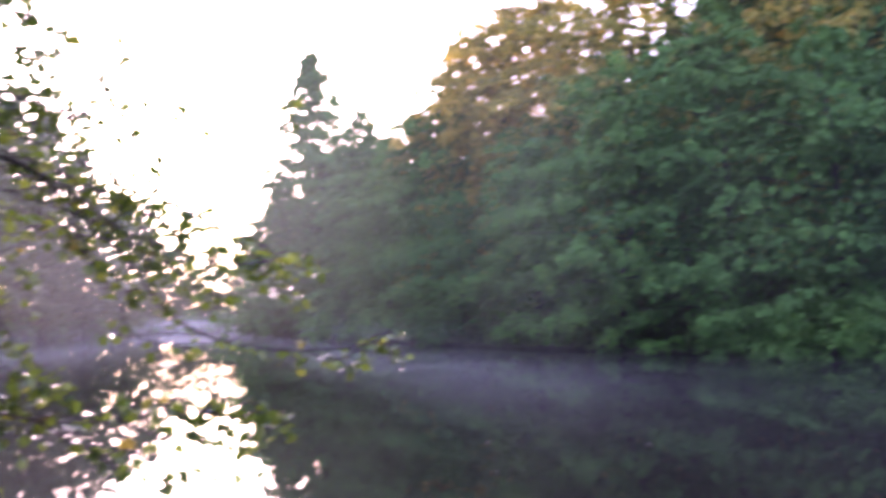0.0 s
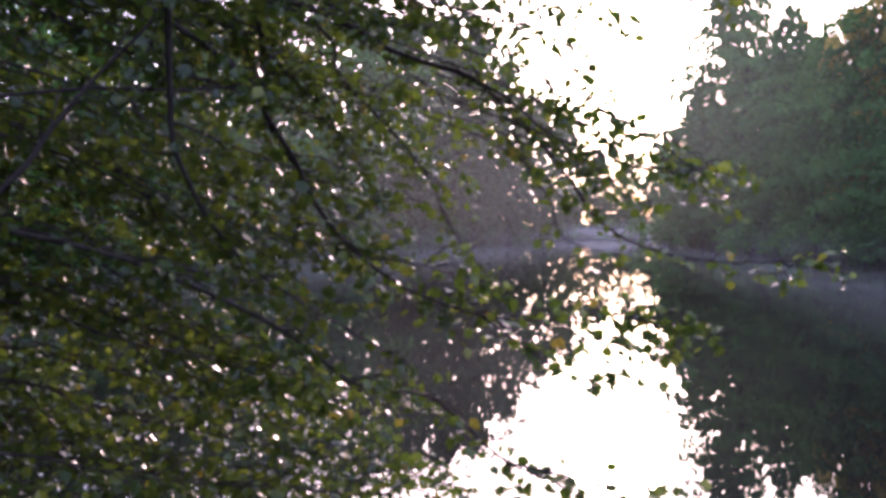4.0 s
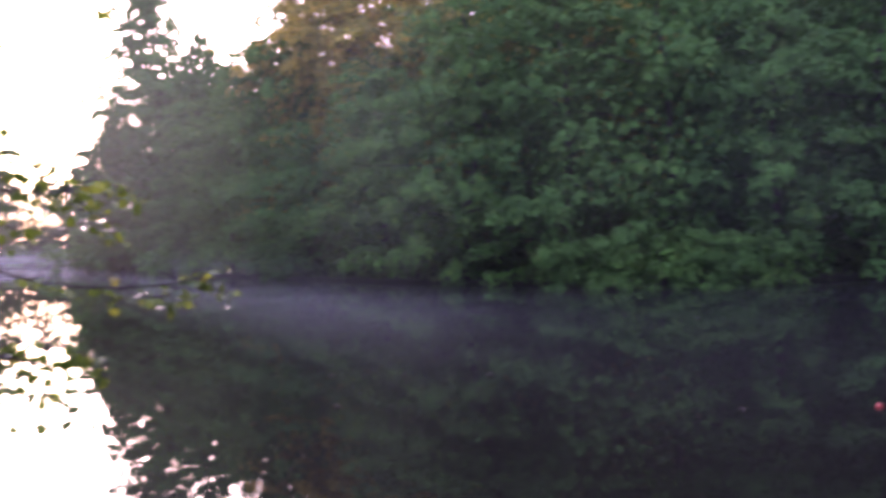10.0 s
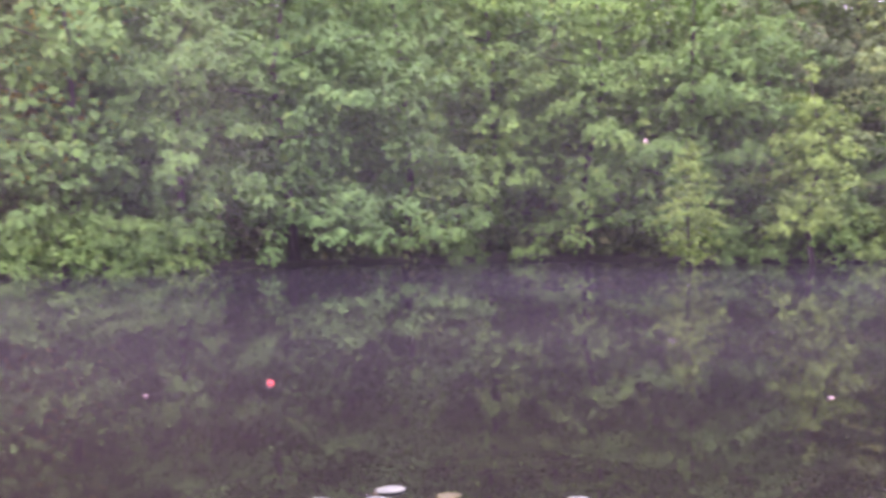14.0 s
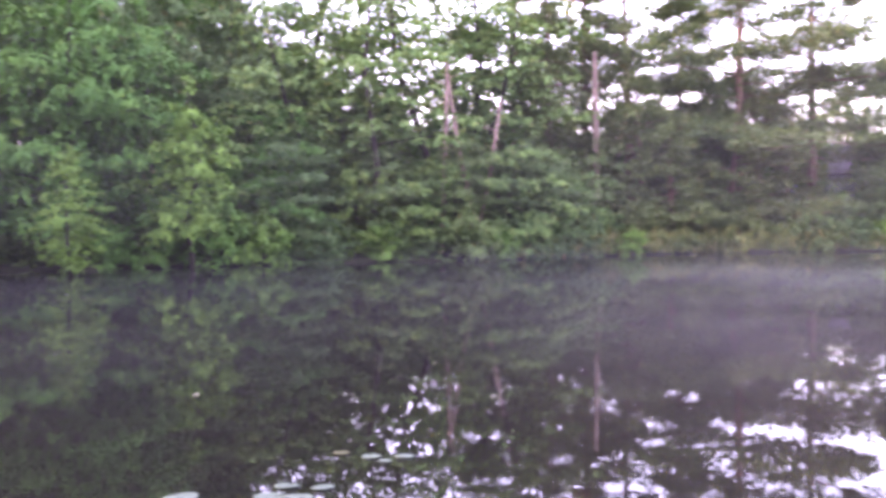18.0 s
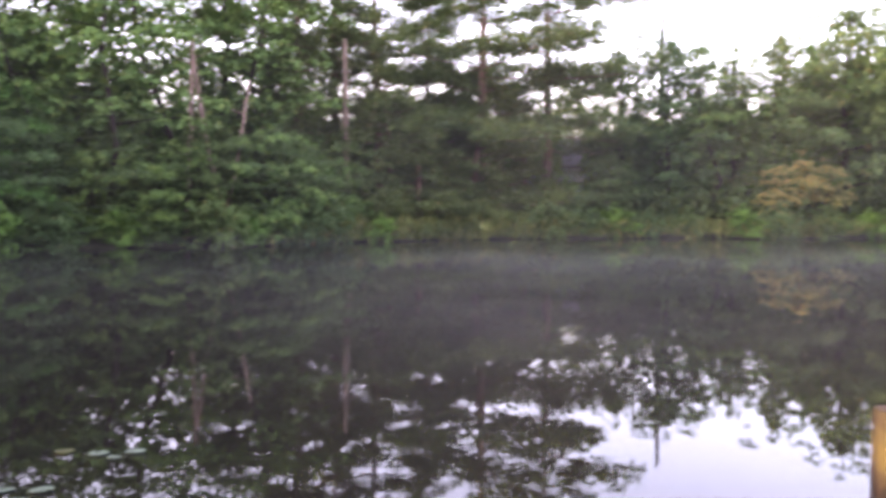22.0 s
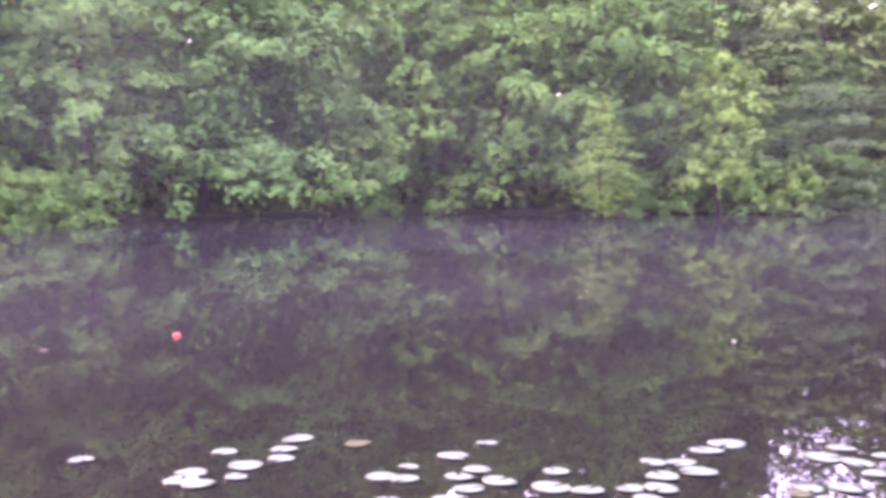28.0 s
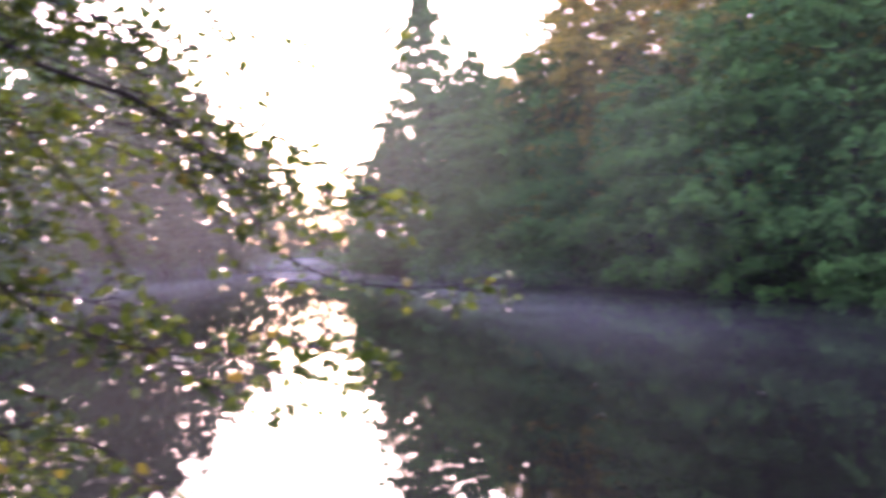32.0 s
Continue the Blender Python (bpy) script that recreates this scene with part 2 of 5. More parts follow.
def whorls(centres, outward, radius, per, size):
    """Tufts of leaves that radiate from the tip of a twig and droop into a small dome."""
    m = len(centres)
    nrm = outward * 0.75 + np.array([0, 0, 1.0]) + rng.normal(0, 0.16, (m, 3))
    nrm /= np.linalg.norm(nrm, axis=1, keepdims=True)
    e1 = np.cross(nrm, np.array([0.3, 0.9, 0.1]))
    e1 /= np.linalg.norm(e1, axis=1, keepdims=True)
    e2 = np.cross(nrm, e1)
    a = np.arange(per) * 2.4 + rng.uniform(0, 6.28, (m, 1)) + rng.normal(0, 0.25, (m, per))
    q = np.sqrt((np.arange(per) + 0.4) / per) * rng.uniform(0.8, 1.2, (m, per))
    d = e1[:, None] * np.cos(a)[..., None] + e2[:, None] * np.sin(a)[..., None]
    rr = q * radius[:, None]
    c = centres[:, None] + d * rr[..., None] - nrm[:, None] * (0.9 * rr * q)[..., None]
    n = nrm[:, None] + d * (1.2 * q)[..., None] + rng.normal(0, 0.1, (m, per, 3))
    return leaf_quads(c.reshape(-1, 3), n.reshape(-1, 3), size, 0.74, 0.3, d.reshape(-1, 3))


def crown_points(count, height, base, radius, profile, inner=0.45):
    """Places inside a crown, with lobes."""
    z = rng.uniform(0, 1, count)
    a = rng.uniform(0, 2 * np.pi, count)
    lob = 1 + 0.22 * np.sin(a * 3 + z * 9 + rng.uniform(0, 6)) + 0.15 * np.sin(a * 5 - z * 14)
    r = profile(z) * radius * lob * (inner + (1 - inner) * np.sqrt(rng.uniform(0, 1, count)))
    c = np.stack([np.cos(a) * r, np.sin(a) * r, base + z * (height - base)], 1)
    o = np.stack([np.cos(a), np.sin(a), 0.5 * (z - 0.35)], 1)
    return c, o


def boughs(height, base, radius, profile, gap, width, droop, skip):
    """Boughs in uneven tiers from the trunk outwards: foot, tip and half width of each leafy plate."""
    made = []
    z, turn = base + 0.3 * gap, rng.uniform(0, 6.28)
    lobe = rng.uniform(0, 6.28, 2)
    while z < height - 0.25 * gap:
        q = (z - base) / (height - base)
        r = radius * float(profile(np.array(q)))
        n = max(2, int(round(5.0 * r / width)))
        for b in range(n):
            a = turn + 6.283 * (b + rng.uniform(-0.25, 0.25)) / n
            if rng.random() < skip:
                continue
            reach = r * rng.uniform(0.62, 1.18) * (1 + 0.16 * math.sin(2 * a + lobe[0]) + 0.1 * math.sin(5 * z + lobe[1]))
            zt = z + rng.uniform(-0.4, 0.4) * gap
            d = np.array([math.cos(a), math.sin(a), 0.0])
            foot = np.array([0, 0, max(0.3, zt - 0.35 * reach * (0.4 + 0.6 * q))])
            tip = d * reach + np.array([0, 0, zt - droop * reach * (1 - 0.7 * q)])
            made.append((foot, tip, 0.5 * width * rng.uniform(0.6, 1.3) * min(1.0, 0.35 + reach / (1.6 * width))))
        z += gap * rng.uniform(0.78, 1.22)
        turn += 2.4
    made.append((np.array([0, 0, height - 2 * gap]), np.array([0.1, 0, height]), 0.32 * width * float(profile(np.array(0.9))) + 0.2))
    return made


def plate_tufts(foot, tip, half, spacing, inner=0.5):
    """Places of the leaf tufts on one bough: an arched, drooping plate with a ragged rim."""
    d = tip - foot
    reach = float(np.linalg.norm(d))
    side = np.array([-d[1], d[0], 0.0])
    side /= np.linalg.norm(side) + 1e-6
    along = np.arange(1.0, inner, -spacing / reach)
    across = np.arange(-half, half + 0.01, spacing) if half > 0.5 * spacing else np.zeros(1)
    u, v = (g.ravel() for g in np.meshgrid(along, across / half, indexing="ij"))
    u, v = u + rng.normal(0, 0.22 * spacing / reach, u.shape), v + rng.normal(0, 0.22 * spacing / half, v.shape)
    keep = (np.abs(v) < 1.35 - 0.7 * np.clip(u, 0.3, 1.1)) & (rng.uniform(0, 1, u.shape) > 0.1)
    keep[len(u) // 2] = True
    u, v = u[keep], v[keep]
    n = len(u)
    lift = half * (0.36 * (1 - v * v) * np.sin(np.pi * np.clip(u * 0.9, 0, 1)) - 0.25 * v * v - 0.2 * u ** 4)
    c = foot + d * u[:, None] + side * (v * half)[:, None]
    c[:, 2] += lift + rng.normal(0, 0.17 * spacing, n)
    o = d / reach * 0.75 + side * (0.55 * v)[:, None]
    return c, o


def round_profile(z):
    return np.sqrt(np.clip(1 - (1.75 * z - 0.72) ** 2 / 1.08, 0.02, 1))


def cone_profile(z):
    return np.clip(1.0 - z, 0.02, 1) ** 0.5


def column_profile(z):
    return np.clip(np.sin(np.pi * np.clip(z * 0.9 + 0.08, 0, 1)), 0.15, 1) ** 0.7


def tree(name, label, height, base, radius, profile, gap, width, per, leaf, size, bark, trunk_r, spacing=0.62, group="", category="tree", limbs=10, lean=0.3, core=1500, droop=0.14, skip=0.1, core_r=0.5):
    """A tapered, slightly bent trunk, and boughs in tiers with gaps between them, each a plate of leaf tufts."""
    root = thing(name, label, category, group)
    bend = rng.normal(0, lean, (4, 2))
    zs = np.array([-0.4, 0.25, 0.55, 0.95]) * np.array([1, height, height, height])
    trunk = [(bend[i, 0] * (i > 0), bend[i, 1] * (i > 0), zs[i]) for i in range(4)]
    v, f = tube(trunk, [trunk_r * 1.25, trunk_r * 0.85, trunk_r * 0.55, trunk_r * 0.12], 9)
    mesh_object("trunk", v, f, bark, root, smooth=True)
    plates = boughs(height, base, radius, profile, gap, width, droop, skip)
    step = max(1, len(plates) // limbs)
    cs, os_ = [], []
    for k, (foot, tip, half) in enumerate(plates):
        at = np.array([np.interp(foot[2], zs, [p[0] for p in trunk]), np.interp(foot[2], zs, [p[1] for p in trunk]), foot[2]])
        if k % step == 0:
            q = min(1.0, at[2] / height)
            rad = trunk_r * 0.34 * (1 - 0.6 * q)
            v, f = tube([at, at * 0.45 + tip * 0.55 + np.array([0, 0, 0.15]), tip], [rad, rad * 0.6, 0.012], 5)
            mesh_object("limb", v, f, bark, root, smooth=True)
        c, o = plate_tufts(at, tip, half, spacing)
        cs.append(c)
        os_.append(o)
    cs, os_ = np.vstack(cs), np.vstack(os_)
    v, f = whorls(cs, os_, spacing * rng.uniform(0.42, 0.68, len(cs)), per, size)
    if core:
        ci, oi = crown_points(core, height - gap, base * 0.6 + 0.3, radius * core_r, profile, 0.05)
        v2, f2 = leaf_quads(ci, oi + rng.normal(0, 0.9, ci.shape), size * 1.9, 0.64)
        v, f = np.vstack([v, v2]), np.vstack([f, f2 + len(v)])
    mesh_object("crown", v, f, leaf, root)
    return root


def pine(name, label, height, bare, radius, step, bark, group="", blade=0.32):
    """A pine: a straight bare trunk, whorls of level boughs with gaps between, and cushions of needle tufts on them."""
    root = thing(name, label, "tree", group)
    lean = rng.normal(0, 0.25, 2)
    top = np.array([lean[0], lean[1], height])
    v, f = tube([(0, 0, -0.4), tuple(top * 0.5), tuple(top)], [0.24, 0.17, 0.03], 9)
    mesh_object("trunk", v, f, bark, root, smooth=True)
    cs, os_ = [], []
    z = bare
    while z < height - 0.3:
        q = (z - bare) / (height - bare)
        reach = radius * (1.0 - 0.62 * q ** 1.4) * rng.uniform(0.6, 1.1)
        turn = rng.uniform(0, 6.28)
        n = int(rng.integers(3, 6))
        for b in range(n):
            a = turn + 6.283 * (b + rng.uniform(-0.3, 0.3)) / n
            ln = reach * rng.uniform(0.55, 1.15)
            d = np.array([math.cos(a), math.sin(a), 0.0])
            zf = z + rng.uniform(-0.5, 0.5)
            foot = np.array([lean[0] * zf / height, lean[1] * zf / height, zf])
            tip = foot + d * ln + np.array([0, 0, rng.uniform(-0.5, 0.3) + 0.2 * ln * q])
            v, f = tube([foot, foot * 0.5 + tip * 0.5 + np.array([0, 0, -0.08]), tip], [0.05, 0.03, 0.01], 5)
            mesh_object("limb", v, f, bark, root, smooth=True)
            for k in range(max(5, int(ln * 6.4))):
                u = 1 - 0.66 * rng.uniform(0, 1) ** 1.3
                side = np.array([-d[1], d[0], 0]) * rng.normal(0, 0.2 * ln)
                cs.append(foot + (tip - foot) * u + side + np.array([0, 0, rng.uniform(-0.1, 0.5)]))
                os_.append(d)
        z += step * rng.uniform(0.7, 1.3)
    cs, os_ = np.array(cs), np.array(os_)
    m, per = len(cs), 26
    out = rng.normal(0, 1, (m, per, 3)) * np.array([1.25, 1.25, 0.5]) + np.array([0, 0, 0.32]) + 0.3 * os_[:, None]
    out /= np.linalg.norm(out, axis=2, keepdims=True)
    c = cs[:, None] + out * rng.uniform(0.12, 0.55, (m, per, 1)) * rng.uniform(0.7, 1.25, (m, 1, 1))
    n = np.array([0, 0, 1.0]) + rng.normal(0, 0.6, (m, per, 3))
    v, f = leaf_quads(c.reshape(-1, 3), n.reshape(-1, 3), blade, 0.3, 0.0, 2.0 * out.reshape(-1, 3))
    mesh_object("crown", v, f, NEEDLE, root)
    return root


def place(proto, az, d, scale=1.0, turn=0.0, z=0.25, squash=1.0, label=""):
    p = spot(az, d, z)
    m = pose(p.x, p.y, p.z, 0, 0, turn) @ Matrix.Diagonal((scale * squash, scale * squash, scale, 1))
    if not proto.get("used"):
        proto.matrix_basis = m
        proto["used"] = 1
        ob = proto
    else:
        ob = copy_thing(proto, m) if proto.scale.x == 1 and proto.scale.z == 1 else copy_thing(proto, m @ Matrix.Diagonal((1 / proto.scale.x, 1 / proto.scale.y, 1 / proto.scale.z, 1)))
    if label:
        ob["label"] = label
    return ob


# ---------------------------------------------------------------- ground and water
SHORE_AZ = [-180, -150, -138, -132, -126, -121, -115, -108, -102, -95, -89, -83, -77, -66, -58, -54, -48, -38, -31, -24, -20, -14, -7, -3, 2.2, 8.6, 11, 17, 22, 27, 38, 48, 54, 60, 70, 180]
SHORE_D = [1.4, 1.4, 4, 42, 60, 56, 51, 49.5, 47.5, 45, 41.5, 38.5, 37.5, 36.5, 35.5, 36.5, 37, 35.5, 34, 32, 33, 35, 39.5, 44, 53.5, 89, 150, 160, 100, 85, 49, 33, 18, 6, 1.4, 1.4]


def shore(az):
    return math.exp(float(np.interp(az, SHORE_AZ, np.log(SHORE_D))))


def build_ground():
    ks = [0.0, 0.01, 0.02, 0.3, 0.7, 0.92, 0.98, 1.0, 1.01, 1.03, 1.07, 1.15, 1.3, 1.6, 2.2, 3.5, 7, 15, 40, 90]
    azs = np.arange(-180, 180, 1.0)
    vs, fs = [], []
    for az in azs:
        s = shore(az) * (1 + 0.012 * math.sin(az * 1.3) + 0.008 * math.sin(az * 3.1))
        for j, k in enumerate(ks):
            r = k * s
            if k > 7:
                r = max(r, 60.0 * k)
            if j < 3:
                r, z = (0.001, 0.3, 0.7)[j], -0.6
            elif k < 0.98:
                r = max(r, 0.8 + 0.1 * j)
                z = -0.6 * min(1.0, (s - r) / 2.0) if s > 2 else 0.1
            else:
                e = r - s
                z = -0.04 + 0.14 * min(1.0, e / 0.4) + 0.35 * min(1.0, e / 8.0) + 1.5 * min(1.0, e / 80.0)
                z += 0.08 * noise.noise(Vector((r * math.sin(az * 0.0175), r * math.cos(az * 0.0175), 0.3))) * min(1, e)
            p = spot(az, r, z)
            vs.append(tuple(p))
    n, m = len(azs), len(ks)
    for i in range(n):
        for j in range(m - 1):
            a, b = i * m + j, ((i + 1) % n) * m + j
            fs.append((a, a + 1, b + 1, b))
    g = mesh_object("ground", vs, fs, SOIL, smooth=True)
    tagged(g, "damp dark woodland soil bank round the pond", "ground", kind="structure")


build_ground()


def build_water():
    azs = np.arange(-180, 180, 1.0)
    vs, fs = [(0, 0, 0)], []
    for az in azs:
        vs.append(tuple(spot(az, shore(az) * 1.03 + 0.1, 0)))
    n = len(azs)
    for i in range(n):
        fs.append((0, 1 + (i + 1) % n, 1 + i))
    w = mesh_object("water", vs, fs, WATER)
    tagged(w, "still dark pond water mirroring the trees", "water", kind="structure")


build_water()

# ---------------------------------------------------------------- trees
BANK, LOW, EDGE = "trees along the far bank", "trees on the low bank", "shrubs on the bank"
OAK_A = tree("broadleaf_tree", "dense green broadleaf tree overhanging the pond", 12.5, 1.25, 4.3, round_profile, 1.8, 2.9, 24, LEAF_BROAD, 0.21, BARK, 0.15, 0.7, BANK, skip=0.14)
OAK_B = tree("broadleaf_tree", "dense green broadleaf tree with drooping boughs", 11.5, 1.3, 4.6, round_profile, 1.8, 3.4, 24, LEAF_BROAD, 0.21, BARK, 0.16, 0.72, BANK, droop=0.18, skip=0.14)
OAK_F = tree("broadleaf_tree", "green broadleaf tree with deep dark gaps between boughs", 12.0, 1.2, 4.4, round_profile, 2.0, 2.7, 24, LEAF_BROAD, 0.205, BARK, 0.15, 0.66, BANK, droop=0.1, skip=0.16)
OAK_C = tree("broadleaf_tree", "tall green broadleaf tree on the bank", 14.5, 1.4, 4.1, column_profile, 1.8, 3.2, 20, LEAF_BROAD, 0.28, BARK, 0.22, 0.92, BANK, core=2200, core_r=0.72)
SUNLIT = tree("broadleaf_tree", "tall tree with low sun's gold put into its leaf colour", 16.5, 4.0, 4.2, round_profile, 1.3, 2.2, 20, LEAF_SUNLIT, 0.24, BARK, 0.24, 0.76, "trees behind the bank", core=2200, core_r=0.72)
CONE = tree("conical_tree", "tall airy conical tree with gaps between boughs", 17.0, 0.8, 4.9, cone_profile, 0.95, 2.2, 17, LEAF_BROAD, 0.27, BARK, 0.2, 0.68, BANK, core=2400, droop=0.1, skip=0.03, core_r=0.72)
SLIM = tree("slender_tree", "slender tree with a dark trunk and thin foliage", 12.0, 1.2, 2.4, column_profile, 0.95, 1.5, 12, LEAF_LIGHT, 0.18, BARK, 0.1, 0.46, BANK, lean=0.6, core=200, skip=0.2)
FAR = tree("woodland_tree", "hazy broadleaf tree at the far end of the pond", 15.0, 0.2, 4.6, column_profile, 1.5, 3.0, 22, LEAF_FAR, 0.27, BARK, 0.25, 0.98, "trees at the far end", core=1700)
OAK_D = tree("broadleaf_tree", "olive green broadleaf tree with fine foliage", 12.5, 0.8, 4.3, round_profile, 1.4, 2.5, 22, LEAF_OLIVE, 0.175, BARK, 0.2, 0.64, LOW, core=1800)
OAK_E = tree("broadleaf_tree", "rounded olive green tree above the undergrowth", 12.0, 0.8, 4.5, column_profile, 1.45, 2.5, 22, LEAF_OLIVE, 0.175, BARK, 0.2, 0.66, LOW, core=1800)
# out of view: added behind the dock to cut low sky light
BACK = tree("woodland_tree", "unseen broadleaf tree added behind the dock to block low sky light", 15.0, 1.0, 4.6, column_profile, 1.8, 3.4, 9, LEAF_FAR, 0.75, BARK, 0.25, 1.3, "trees behind the dock", core=500)
BRUSH = tree("shrub", "olive green shrub on the low bank", 2.8, 0.1, 2.0, round_profile, 0.55, 1.2, 15, LEAF_OLIVE, 0.16, BARK, 0.05, 0.46, EDGE, "shrub", limbs=5, core=260)
BRIGHT = tree("bright_tree", "young tree with bright yellow-green leaves over the water", 8.0, 1.4, 2.6, round_profile, 1.3, 1.8, 20, LEAF_BRIGHT, 0.22, BARK, 0.1, 0.7, BANK, core=450)
WEEP = tree("drooping_tree", "pale green tree with feathery boughs hanging to the water", 8.5, 0.2, 2.0, column_profile, 0.75, 1.2, 14, LEAF_BRIGHT, 0.18, BARK, 0.09, 0.42, BANK, core=300, droop=0.6)
LAYER = tree("layered_tree", "young tree with level layered bright green boughs", 5.5, 0.6, 2.9, round_profile, 0.95, 2.0, 16, LEAF_LIGHT, 0.19, BARK, 0.07, 0.5, BANK, core=350, droop=0.08, limbs=7)
SHRUB = tree("shrub", "green shrub leaning over the water's edge", 2.8, 0.1, 2.0, round_profile, 0.6, 1.3, 15, LEAF_BROAD, 0.19, BARK, 0.05, 0.5, EDGE, "shrub", limbs=5, core=260)
SHRUB_L = tree("shrub", "bright green shrub at the water's edge", 2.6, 0.1, 1.8, round_profile, 0.6, 1.2, 15, LEAF_BRIGHT, 0.19, BARK, 0.04, 0.48, EDGE, "shrub", limbs=5, core=220)
SHRUB_Y = tree("shrub", "shrub with yellow and orange autumn leaves", 2.6, 0.1, 1.9, round_profile, 0.6, 1.0, 11, LEAF_YELLOW, 0.14, BARK, 0.04, 0.34, EDGE, "shrub", limbs=5, core=60, skip=0.3)
PINE_A = pine("pine_tree", "tall pine with a bare trunk and flat needle boughs", 16.5, 5.0, 6.6, 1.5, BARK_PINE, "pines on the bank")
PINE_C = pine("young_pine", "young pine with low drooping feathery boughs", 7.5, 0.7, 3.6, 0.75, BARK_PINE, "pines on the bank")
PINE_B = pine("pine_tree", "pine with open boughs above the undergrowth", 14.5, 4.0, 3.9, 1.35, BARK_PINE, "pines on the bank")

